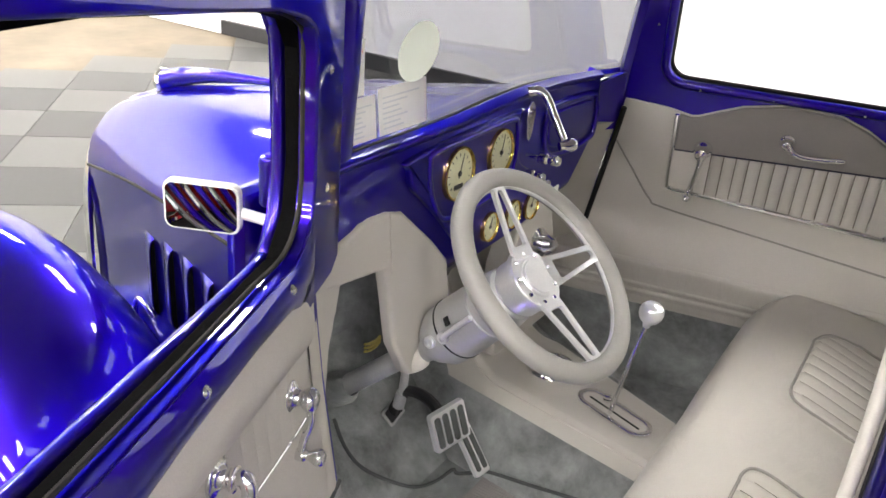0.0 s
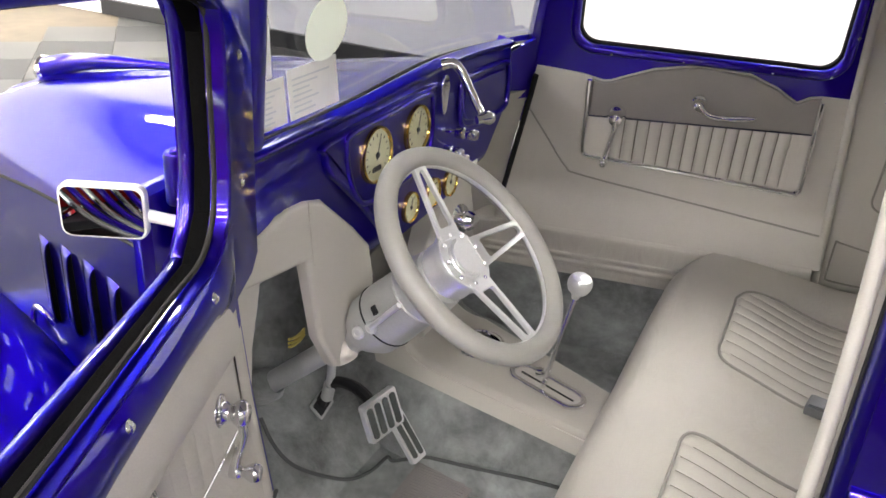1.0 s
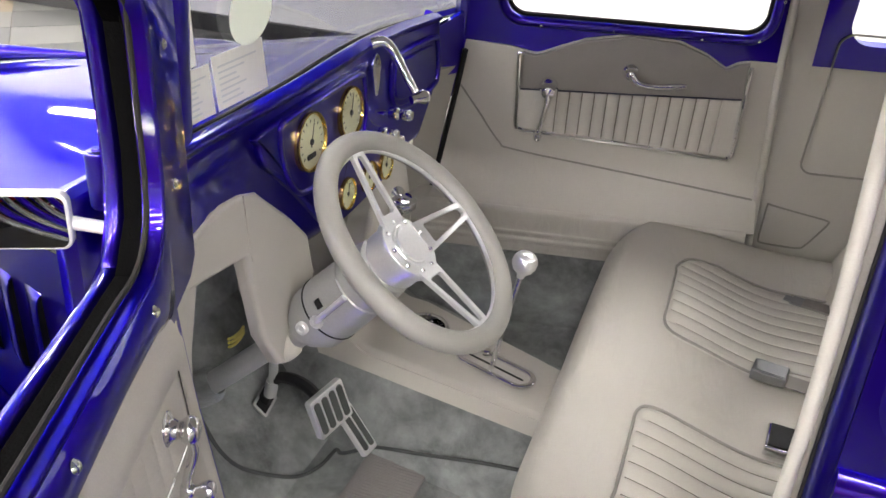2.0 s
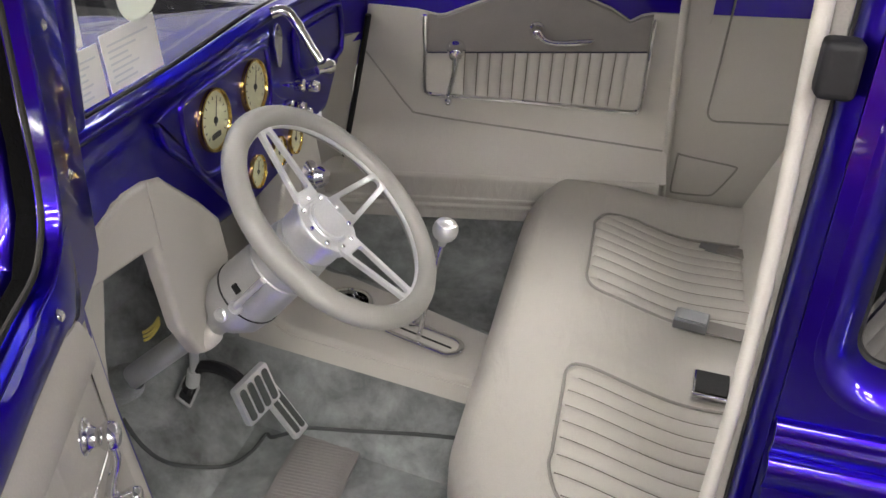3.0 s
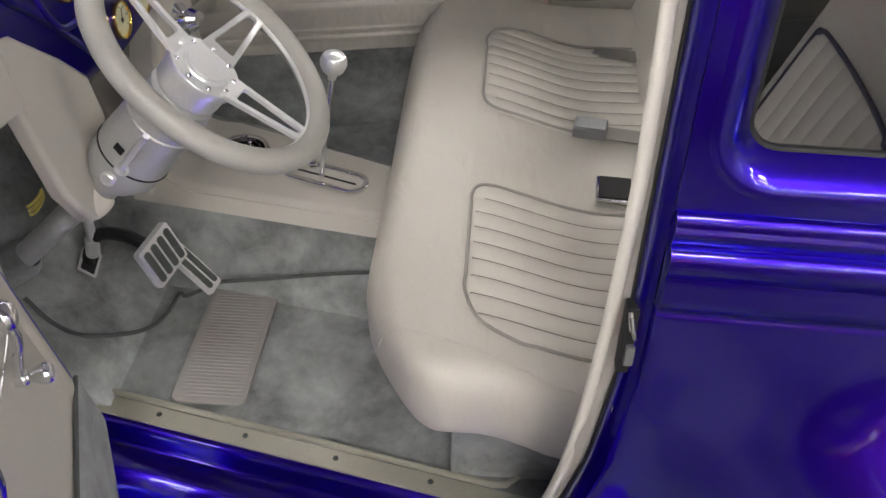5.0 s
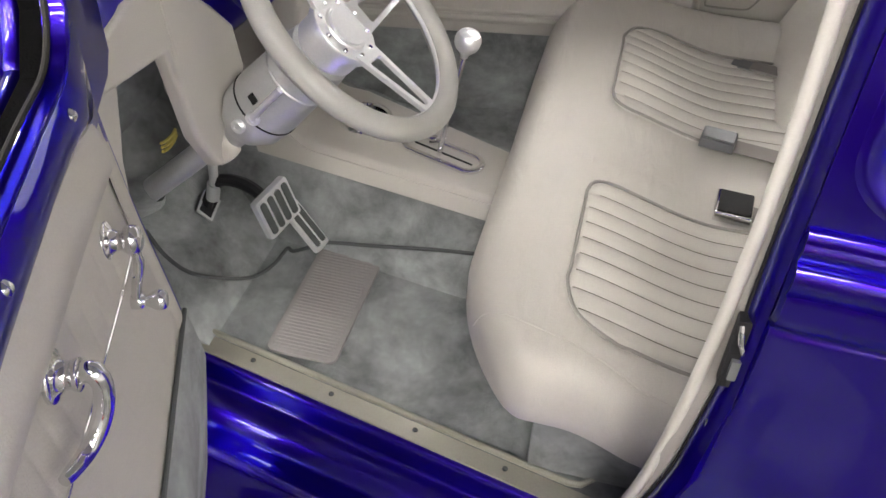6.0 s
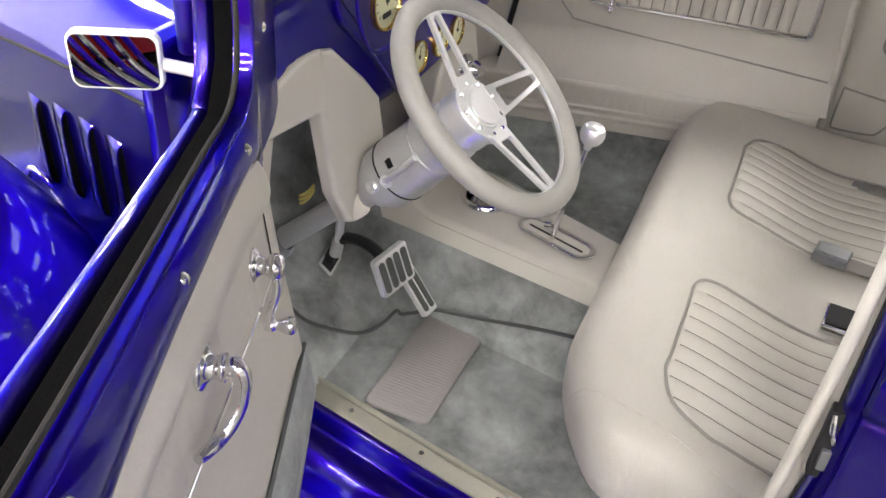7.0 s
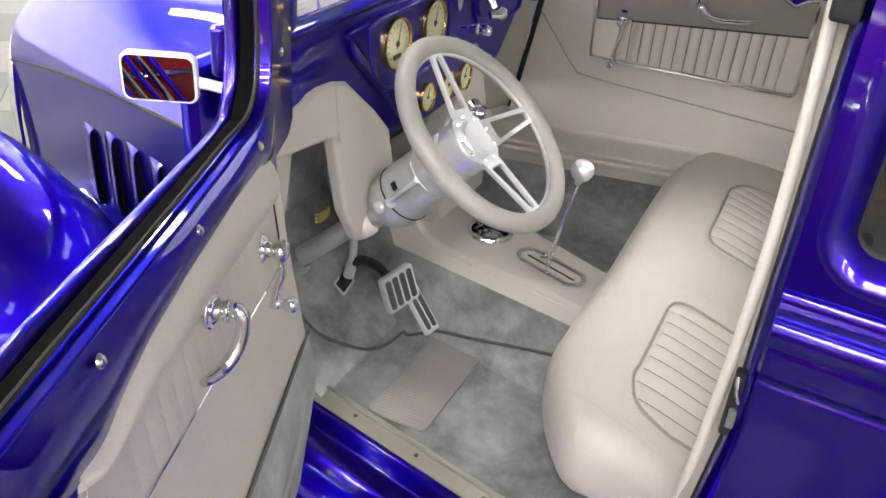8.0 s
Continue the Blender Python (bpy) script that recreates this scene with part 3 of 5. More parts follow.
def gauge(x, z, r, big):
    g = group_part("gauge", "cream-faced gauge in a polished gold bezel")
    m = axis_frame((x, 0.1975, z), (0, -1, 0.05))
    cpart("bezel", lathe([(r * 1.13, -0.006), (r * 1.14, 0.001), (r * 1.11, 0.0055), (r * 1.05, 0.006), (r * 1.0, 0.003), (r * 0.99, 0.0)], m, 36), GOLD, g, "gold bezel")
    cpart("face", lathe([(0, 0.001), (r, 0.001), (r, -0.004)], m, 36), CREAM, g, "cream dial face")
    a = 0.6
    bms = [plate([(-0.0012, -0.2 * r), (0.0012, -0.2 * r), (0.0006, 0.7 * r), (-0.0006, 0.7 * r)], 0.0008, m @ pose(0, 0, 0.0035, 0, 0, -20)),
           lathe([(0, 0.005), (0.1 * r, 0.0045), (0.12 * r, 0.002)], m, 16)]
    cpart("needle", join(*bms), INK, g, "black needle")
    ticks = []
    for k in range(13 if big else 7):
        an = radians(-130 + 260 * k / (12 if big else 6))
        ticks.append(plate([(-0.0007, 0.72 * r), (0.0007, 0.72 * r), (0.0007, 0.84 * r), (-0.0007, 0.84 * r)], 0.0006, m @ Matrix.Translation((0, 0, 0.0025)) @ Matrix.Rotation(an, 4, "Z")))
    cpart("scale_marks", join(*ticks), INK, g, "black scale marks")
    if big == 2:
        cpart("odometer", plate(rounded(-0.4 * r, 0.25 * r, -0.62 * r, -0.42 * r, 0.002, 2), 0.001, m @ Matrix.Translation((0, 0, 0.003))), INK, g, "small black counter window")
    cpart("lens", lathe([(0, 0.0075), (r * 0.6, 0.007), (r * 1.0, 0.0045)], m, 36), GLASS, g, "clear lens")
    return g


gauge(-0.239, 0.752, 0.044, 2)
gauge(-0.092, 0.757, 0.041, 1)
gauge(-0.104, 0.608, 0.027, 0)
gauge(-0.010, 0.606, 0.027, 0)
gauge(0.070, 0.602, 0.027, 0)


def dash_knob(x, z, ln, r):
    m = axis_frame((x, 0.205, z), (0.1, -1, 0.0))
    prof = [(0.005, -0.01), (0.005, ln * 0.3), (r * 0.9, ln * 0.32), (r, ln * 0.38), (r, ln * 0.56), (r * 0.72, ln * 0.62), (r * 0.72, ln * 0.68), (r * 0.9, ln * 0.73), (r * 0.9, ln * 0.93), (r * 0.7, ln), (0, ln)]
    return cpart("dash_knob", lathe(prof, m, 20), CHROME, label="polished round pull knob")


dash_knob(0.052, 0.715, 0.066, 0.012)
dash_knob(0.012, 0.688, 0.055, 0.012)
dash_knob(0.052, 0.664, 0.05, 0.011)
cpart("paper_tag", box(0.072, 0.094, 0.150, 0.152, 0.625, 0.655, 0.0008, 1), PAPER, label="small white paper tag hanging on a knob")


def screen_crank():
    g = group_part("windscreen_crank", "chrome crank that winds the windscreen open")
    cpart("escutcheon", plate([(0.019 * math.cos(a) * (1 if math.sin(a) > 0 else 0.75), 0.040 * math.sin(a)) for a in np.linspace(0, 2 * math.pi, 24)[:-1]], 0.006, basis((0.036, 0.203, 0.79), (1, 0, 0), (0, 0, 1), (0, -1, 0)), 0.002), CHROME, g)
    arm = spline([(0.012, 0.205, 0.853), (0.022, 0.188, 0.857), (0.028, 0.172, 0.845), (0.024, 0.148, 0.812), (0.018, 0.12, 0.775)], 14)
    cpart("arm", tube(arm, [0.0108 - 0.00025 * k for k in range(14)], 12), CHROME, g)
    cpart("grip", lathe([(0, -0.006), (0.008, -0.006), (0.008, 0.006), (0.0135, 0.018), (0.012, 0.026), (0.007, 0.031), (0, 0.032)], axis_frame((0.008, 0.118, 0.765), (0.8, -0.6, 0.1)), 16), CHROME, g)


screen_crank()


def under_dash():
    # beige trim below the dash: a shoulder, and a drop that hides the column's bracket
    out = [(-0.60, 0.652), (-0.60, 0.70), (-0.55, 0.72), (-0.482, 0.738), (-0.435, 0.735), (-0.39, 0.722), (-0.374, 0.708), (-0.29, 0.637), (-0.235, 0.582), (-0.217, 0.506), (-0.228, 0.452), (-0.265, 0.405), (-0.295, 0.378), (-0.32, 0.372), (-0.345, 0.385), (-0.393, 0.468), (-0.43, 0.63)]
    m = basis((0, 0.205, 0), (1, 0, 0), (0, 0, 1), (0, -1, 0))
    cpart("under_dash_trim", plate(out, 0.025, m, 0.01, 4), VINYL, label="beige leather trim below the dashboard")

    cpart("trim_seam", tube([(-0.433, 0.203, 0.735), (-0.425, 0.2035, 0.68), (-0.417, 0.203, 0.62)], 0.0012, 6), VINYL, label="pressed crease in the beige trim")
    cpart("trim_cap", lathe([(0.0, 0.03), (0.022, 0.026), (0.032, 0.012), (0.034, -0.01), (0.03, -0.03)], axis_frame((-0.305, 0.222, 0.40), (0.05, -0.5, -0.85)), 24), VINYL, label="rounded beige cap round the column")

    def side(u, v):
        y = 0.30 + 0.20 * u
        x = -0.56 + 0.13 * (1 - v) + 0.06 * u
        return Vector((max(x, 0.035 - interp(y, [(0.27, 0.60), (0.45, 0.505), (0.86, 0.355)])), y, 0.70 * v))
    cpart("kick_panel", sheet(side, 14, 16, 0.02), CARPET, label="grey carpeted kick panel")

    def post(u, v):
        # beige hinge pillar between the door and the kick panel
        z = 0.0 + 0.73 * v
        x = interp(z, [(0, -0.42), (0.15, -0.455), (0.25, -0.485), (0.4, -0.513), (0.5, -0.515), (0.6, -0.50), (0.73, -0.49)])
        return Vector((x - 0.09 * u, 0.285 - 0.045 * v, z))
    cpart("hinge_pillar_trim", sheet(post, 10, 20, 0.02), VINYL, label="beige trim on the hinge pillar")
    # centre panel below the dash
    out = [(-0.02, 0.33), (0.0, 0.48), (0.05, 0.575), (0.12, 0.615), (0.18, 0.60), (0.22, 0.50), (0.25, 0.36), (0.25, 0.26), (0.0, 0.26)]
    cpart("centre_trim", plate(out, 0.05, basis((0, 0.20, 0), (1, 0, 0), (0, 0, 1), (0, -1, 0)), 0.012, 3), VINYL, label="beige trim panel between dash and console")
    cpart("centre_knob", lathe([(0.034, 0), (0.034, 0.006), (0.018, 0.012), (0.022, 0.03), (0.014, 0.045), (0, 0.046)], axis_frame((0.13, 0.198, 0.495), (-0.2, -1, 0.2)), 24), CHROME, label="chrome knob")
    for k in range(3):
        cpart("wire", tube(spline([(-0.352, 0.30, 0.416 - 0.008 * k), (-0.335, 0.302, 0.409 - 0.008 * k), (-0.31, 0.305, 0.404 - 0.007 * k), (-0.29, 0.31, 0.402 - 0.006 * k)], 10), 0.0026, 8), WIRE, label="yellow wire below the dash")


under_dash()


# ---- steering ----
WHEEL_C = Vector((-0.2935, -0.0137, 0.6501))
WHEEL_N = Vector((0.0046, -0.6796, 0.7336))
WX = Vector((1, -0.10, -0.10))
WM = axis_frame(WHEEL_C, WHEEL_N, WX)


def steering():
    w = group_part("steering_wheel", "grey leather steering wheel with split billet aluminium spokes")
    R, r = 0.1785, 0.0175
    ring = [WM @ Vector((R * math.cos(a), R * math.sin(a), 0.002)) for a in np.linspace(0, 2 * math.pi, 73)[:-1]]
    cpart("grip", tube(ring, r, 16, True), GRIP, w, "grey leather grip")
    ring = [WM @ Vector(((R - r + 0.003) * math.cos(a), (R - r + 0.003) * math.sin(a), 0.0)) for a in np.linspace(0, 2 * math.pi, 73)[:-1]]
    cpart("inner_ring", tube(ring, 0.005, 8, True), ALU, w, "polished aluminium inner ring")
    cpart("hub", lathe([(0.0, 0.006), (0.030, 0.006), (0.031, 0.003), (0.034, 0.003), (0.036, 0.0), (0.054, 0.0), (0.056, -0.003), (0.056, -0.012), (0.05, -0.016), (0.05, -0.045), (0.045, -0.05), (0.042, -0.06)], WM @ Matrix.Translation((0, 0, -0.02)), 48), ALU, w, "brushed aluminium hub")
    for k in range(9):
        a = 2 * math.pi * k / 9 + 0.2
        cpart("hub_bolt", lathe([(0, 0.003), (0.003, 0.003), (0.0045, 0.001), (0.0045, 0)], WM @ Matrix.Translation((0.045 * math.cos(a), 0.045 * math.sin(a), -0.02)), 10), CHROME, w, "small bolt")
    for a0 in (0, math.pi / 2, -math.pi / 2):
        # a flat spoke that narrows to the rim, with a long slot through it
        p0 = Vector((0.040 * math.cos(a0), 0.040 * math.sin(a0), -0.022))
        p1 = Vector(((R - 0.012) * math.cos(a0), (R - 0.012) * math.sin(a0), 0.002))
        d = p1 - p0
        n = Vector((-math.sin(a0), math.cos(a0), 0))
        m = WM @ basis(p0, d.normalized(), n, d.normalized().cross(n))
        L, w0, w1, t = d.length, 0.0285, 0.0165, 0.0088
        edge = [(0, -w0), (L * 0.5, -(w0 + w1) / 2 + 0.0006), (L - 0.006, -w1), (L + 0.004, -w1 - 0.006), (L + 0.004, w1 + 0.006), (L - 0.006, w1), (L * 0.5, (w0 + w1) / 2 - 0.0006), (0, w0)]
        s0, s1 = w0 - t - 0.002, w1 - t
        slot = [(0.020, -s0 + 0.003), (0.024, -s0), (L - 0.016, -s1), (L - 0.011, -s1 + 0.003), (L - 0.0095, 0), (L - 0.011, s1 - 0.003), (L - 0.016, s1), (0.024, s0), (0.020, s0 - 0.003)]
        cpart("spoke", plate(edge, 0.007, m @ Matrix.Translation((0, 0, 0.0035)), 0.0012, 2, holes=[slot]), ALU, w, "flat slotted aluminium spoke")
    c = group_part("steering_column", "satin grey steering column with tilt lever and collar")
    cpart("column_head", lathe([(0.040, -0.07), (0.050, -0.078), (0.055, -0.11), (0.055, -0.135), (0.057, -0.137), (0.057, -0.141), (0.055, -0.143), (0.058, -0.21), (0.056, -0.255), (0.04, -0.285), (0.026, -0.30), (0.024, -0.32)], WM, 40), CAST, c)
    cpart("column_tube", tube([WM @ Vector((0, 0, -0.25)), Vector((-0.297, 0.40, 0.245)), Vector((-0.298, 0.48, 0.195))], 0.021, 24), CAST, c)
    cpart("floor_collar", lathe([(0.021, 0.05), (0.034, 0.035), (0.036, 0.0), (0.034, -0.05)], axis_frame((-0.298, 0.41, 0.24), (0, -0.83, 0.55)), 28), CARPET, c, "grey boot at the floor")
    for deg, z in ((180, -0.245), (186, -0.213)):
        m = WM @ Matrix.Rotation(radians(deg), 4, "Z") @ pose(0.05, 0, z, 0, 90, 0)
        cpart("column_knob", lathe([(0.006, -0.004), (0.006, 0.003), (0.0105, 0.004), (0.0115, 0.006), (0.0115, 0.011), (0.009, 0.014), (0.005, 0.014), (0.004, 0.0125), (0, 0.0125)], m, 20), ALU, c, "round aluminium knob")
    cpart("tilt_lever", tube([WM @ Vector((-0.060, -0.005, -0.21)), WM @ Vector((-0.066, -0.004, -0.17)), WM @ Vector((-0.062, -0.003, -0.135))], [0.0055, 0.005, 0.0055], 10), POLISHED, c, "thin polished lever")
    cpart("key_slot", box(-0.006, 0.006, -0.008, 0.008, -0.002, 0.003, 0.001, 1, WM @ Matrix.Rotation(radians(165), 4, "Z") @ pose(0.056, 0, -0.19, 0, 90, 0)), BLACK, c, "dark slot")
    ring = [WM @ Vector((0.0578 * math.cos(a), 0.0578 * math.sin(a), -0.221)) for a in np.linspace(0, 2 * math.pi, 41)[:-1]]
    cpart("seam_ring", tube(ring, 0.0016, 6, True), BLACK, c, "dark seam")


steering()


# ---- pedals ----
def pedals():
    b = group_part("brake_pedal", "billet aluminium brake pedal with black rubber ribs")
    n = Vector((-0.28, -0.92, 0.28)).normalized()
    m = axis_frame((-0.222, 0.171, 0.215), n, (0.95, -0.25, 0.12))
    cpart("pad", plate(rounded(-0.045, 0.045, -0.042, 0.042, 0.006, 3), 0.014, m, 0.003), POLISHED, b)
    for k in range(4):
        x = -0.031 + 0.0205 * k
        cpart("rubber_rib", plate(rounded(x - 0.0072, x + 0.0072, -0.034, 0.034, 0.006, 4), 0.005, m @ Matrix.Translation((0, 0, 0.003)), 0.0015), RIB, b, "dark rubber rib")
    arm = spline([m @ Vector((0, 0, -0.014)), Vector((-0.20, 0.24, 0.235)), Vector((-0.175, 0.31, 0.215)), Vector((-0.158, 0.352, 0.15)), Vector((-0.156, 0.362, 0.12))], 16)
    cpart("arm", tube(arm, 0.012, 8), BLACK, b, "black steel arm")
    cpart("floor_plate", plate(rounded(-0.03, 0.03, -0.02, 0.02, 0.004, 2), 0.004, axis_frame((-0.158, 0.355, 0.132), (0, -0.77, 0.64), (1, 0.3, 0)), holes=[rounded(-0.025, 0.025, -0.015, 0.015, 0.003, 2)]), CAST, b, "thin metal frame")
    cpart("arm_opening", plate(rounded(-0.027, 0.027, -0.017, 0.017, 0.003, 2), 0.003, axis_frame((-0.158, 0.355, 0.13), (0, -0.77, 0.64), (1, 0.3, 0))), BLACK, b, "dark opening round the pedal arm")
    cpart("bushing", tube([(-0.172, 0.335, 0.165), (-0.176, 0.325, 0.205)], 0.013, 14), CAST, b)
    cpart("link", tube([(-0.175, 0.325, 0.20), (-0.20, 0.30, 0.36)], 0.009, 10), CAST, b)
    g = group_part("throttle_pedal", "narrow billet aluminium throttle pedal with black rubber ribs")
    m = axis_frame((-0.178, 0.138, 0.147), Vector((-0.2, -0.75, 0.6)), (0.97, -0.2, 0.08))
    cpart("pad", plate(rounded(-0.02, 0.02, -0.055, 0.055, 0.006, 3), 0.012, m, 0.003), POLISHED, g)
    for x in (-0.009, 0.009):
        cpart("rubber_rib", plate(rounded(x - 0.006, x + 0.006, -0.045, 0.045, 0.005, 4), 0.005, m @ Matrix.Translation((0, 0, 0.003)), 0.0015), RIB, g, "dark rubber rib")


pedals()


# ---- floor mat, shifter, cup holder ----
def floor_things():
    m = basis((-0.226, 0.086, 0.003), (1, 0, 0), (0, 1, 0), (0, 0, 1))
    f = group_part("heel_pad", "ribbed grey rubber heel pad set in the carpet")
    cpart("pad", plate(rounded(-0.155, 0.155, -0.069, 0.069, 0.016, 4), 0.006, m @ Matrix.Translation((0, 0, 0.005)), 0.002), RUBBERMAT, f)
    for k in range(34):
        x = -0.14 + 0.0085 * k
        cpart("rib", box(x - 0.0018, x + 0.0018, -0.058, 0.058, 0.004, 0.0064, 0.0008, 1, m), RUBBERMAT, f)
    cpart("carpet_seam", tube(spline([(-0.318, 0.395, 0.185), (-0.328, 0.358, 0.14), (-0.315, 0.32, 0.095), (-0.262, 0.278, 0.045), (-0.21, 0.249, 0.012), (-0.16, 0.228, 0.008), (-0.107, 0.221, 0.008), (-0.118, 0.203, 0.014), (-0.114, 0.168, 0.03), (-0.106, 0.134, 0.045), (-0.107, 0.027, 0.063), (-0.118, -0.099, 0.094), (-0.127, -0.194, 0.113)], 60), 0.004, 8), BINDING, label="dark bound carpet edge")
    # shifter
    s = group_part("shifter", "chrome shift lever with a round knob in a slotted chrome gate")
    ga, gb = Vector((-0.008, -0.165, 0.222)), Vector((0.048, 0.010, 0.226))
    d = (gb - ga).normalized()
    m = basis((ga + gb) / 2, d, Vector((-d.y, d.x, 0)), (0, 0, 1))
    h = (gb - ga).length / 2
    cpart("gate", plate(rounded(-h, h, -0.034, 0.034, 0.033, 6), 0.006, m @ Matrix.Translation((0, 0, 0.008)), 0.002, 2, holes=[rounded(-h + 0.012, h - 0.012, -0.022, 0.022, 0.0218, 6)]), CHROME, s, "chrome gate")
    cpart("slot", plate(rounded(-h + 0.011, h - 0.011, -0.023, 0.023, 0.0228, 6), 0.001, m @ Matrix.Translation((0, 0, 0.003))), VINYL, s, "beige gate cover")
    cpart("slit", box(-h + 0.025, h - 0.025, -0.002, 0.002, 0.002, 0.0045, m=m), BLACK, s, "dark slit")
    kn = Vector((-0.002, -0.119, 0.49))
    base = Vector((0.014, -0.070, 0.224))
    cpart("lever", tube(spline([base, (0.008, -0.090, 0.34), kn], 10), 0.0055, 10), CHROME, s, "chrome lever")
    cpart("knob", lathe([(0.007, -0.034), (0.009, -0.024), (0.0135, -0.0205), (0.0195, -0.0145), (0.0232, -0.006), (0.0242, 0.002), (0.0225, 0.010), (0.0185, 0.0158), (0.0165, 0.0162), (0.0155, 0.0175), (0.008, 0.0195), (0, 0.020)], axis_frame(kn, (kn - base).normalized()), 28), POLISHED, s, "polished round shift knob")
    cpart("lock_button", box(0.040, 0.056, -0.058, -0.042, 0.228, 0.245, 0.004), CHROME, s)
    m = axis_frame((0.098, 0.108, 0.2265), (0, 0, 1))
    cup = group_part("cup_holder", "round chrome cup holder set in the console")
    cpart("well", lathe([(0.0, -0.055), (0.036, -0.055), (0.041, -0.05), (0.045, -0.002)], m, 36), CHROME, cup, "dark chrome well")
    cpart("ring", lathe([(0.044, -0.004), (0.0455, 0.004), (0.049, 0.0065), (0.054, 0.0055), (0.058, 0.0), (0.058, -0.004)], m, 48), CHROME, cup, "rounded chrome ring")


floor_things()


# ---- passenger side ----
def wall_pt(a, b, out=0.0):
    return PW @ Vector((a, b, out))


PANEL_TOP = [(-0.30, 0.205), (-0.125, 0.211), (-0.03, 0.205), (-0.005, 0.2), (0.02, 0.195), (0.035, 0.197), (0.08, 0.217), (0.131, 0.238), (0.227, 0.258), (0.338, 0.252), (0.40, 0.228), (0.446, 0.200), (0.47, 0.215), (0.494, 0.22), (0.60, 0.22), (1.8, 0.22)]


def passenger_side():
    p = group_part("passenger_door", "passenger door with beige leather trim, chrome handle and winder")

    def lean(b):
        return 0.006 + 0.068 * max(0, (-0.075 - b) / 0.112) ** 1.7

    def front(b):
        return interp(b, [(-0.30, -0.232), (-0.1, -0.184), (0.1, -0.156), (0.211, -0.136)])

    def panel(u, v):
        b0 = -0.187 + 0.397 * v
        a = front(b0) + (0.592 - 0.06 * (b0 + 0.25) - front(b0)) * u
        b = -0.187 + (interp(a, PANEL_TOP) + 0.187) * v
        return wall_pt(a, b, lean(b))
    cpart("door_panel", sheet(panel, 90, 60, 0.015), VINYL, p, "beige leather door panel")

    prof = spline([(x, y, 0) for x, y in [(0.03, -0.176), (0.066, -0.183), (0.077, -0.187), (0.083, -0.197), (0.085, -0.238), (0.090, -0.246), (0.091, -0.253), (0.086, -0.258), (0.087, -0.263), (0.092, -0.268), (0.092, -0.275), (0.087, -0.281), (0.088, -0.300), (0.080, -0.312), (0.0, -0.33)]], 81)

    def lower(u, v):
        q = prof[int(round(v * 80))]
        return wall_pt(-0.30 + 0.87 * u, q.y, q.x)
    cpart("sill_trim", sheet(lower, 12, 81, 0.01), LEATHER, label="beige leather sill trim with piping")

    def carpet(u, v):
        return wall_pt(-0.40 + 2.0 * u, -0.305 - 0.28 * v, 0.073 + 0.012 * v)
    cpart("side_carpet", sheet(carpet, 12, 12, 0.01), CARPET, label="grey carpet on the passenger side")
    # blue steel above the panel, with the window in it
    outer = [(-0.15, 0.06), (0.52, 0.06), (0.578, 0.12), (0.566, 0.60), (0.53, 0.64), (-0.09, 0.64), (-0.098, 0.60), (-0.115, 0.448), (-0.134, 0.29)]
    hole = rounded(-0.05, 0.515, 0.275, 0.57, [0.045, 0.045, 0.06, 0.06], 6)
    cpart("window_frame", plate(outer, 0.03, PW @ Matrix.Translation((0, 0, 0.001)), 0.0, 2, holes=[hole]), PAINT, p, "blue painted window garnish")
    ring = [PW @ Vector((x, y, 0.004)) for x, y in rounded(-0.058, 0.523, 0.267, 0.578, 0.05, 8)]
    cpart("window_bead", tube(ring, 0.011, 10, True), PAINT, p, "rounded blue window bead")
    ring = [PW @ Vector((x, y, -0.012)) for x, y in rounded(-0.048, 0.513, 0.277, 0.568, 0.045, 8)]
    cpart("window_seal", tube(ring, 0.006, 8, True), BLACK, p, "black window seal")
    for a, b in ((0.03, 0.262), (0.19, 0.266), (0.38, 0.264), (0.50, 0.27), (-0.085, 0.40), (0.53, 0.36)):
        cpart("garnish_screw", lathe([(0, 0.0025), (0.003, 0.002), (0.0042, 0)], PW @ Matrix.Translation((a, b, 0.012)), 12), CHROME, p, "small chrome screw")
    cpart("shell", plate([(-0.19, -0.62), (0.62, -0.62), (0.60, 0.08), (-0.15, 0.08)], 0.02, PW @ Matrix.Translation((0, 0, -0.022))), PAINT, p, "blue door shell")
    # insert: dark pad above, pleats below, chrome trim round it
    top = [(a, interp(a, PANEL_TOP) - 0.003) for a in np.linspace(-0.004, 0.494, 60)]
    cpart("dark_pad", plate([(-0.004, 0.107), (0.50, 0.132)] + top[::-1], 0.012, PW @ Matrix.Translation((0, 0, 0.016)), 0.004), SUEDE, p, "dark grey padded upper insert")
    cpart("blue_welt", tube([wall_pt(-0.004, 0.107, 0.017), wall_pt(0.50, 0.132, 0.017)], 0.002, 8), NAVY, p, "dark blue welt")

    def pleats(u, v):
        a = -0.003 + 0.502 * u
        zt = 0.104 + 0.025 * u
        zb = 0.004 - 0.02 * u
        b = zb + (zt - zb) * v
        ph = (a - 0.055) / 0.0285
        w = abs(math.sin(math.pi * ph)) ** 0.4 if 0.055 < a < 0.455 else 1.0
        return wall_pt(a, b, 0.008 + 0.008 * w)
    cpart("pleats", sheet(pleats, 241, 6), LEATHER, p, "pleated leather lower insert")
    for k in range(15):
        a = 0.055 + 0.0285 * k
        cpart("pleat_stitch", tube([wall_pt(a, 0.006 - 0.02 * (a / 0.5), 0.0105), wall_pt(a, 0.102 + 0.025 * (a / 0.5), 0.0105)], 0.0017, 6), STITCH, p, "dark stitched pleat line")
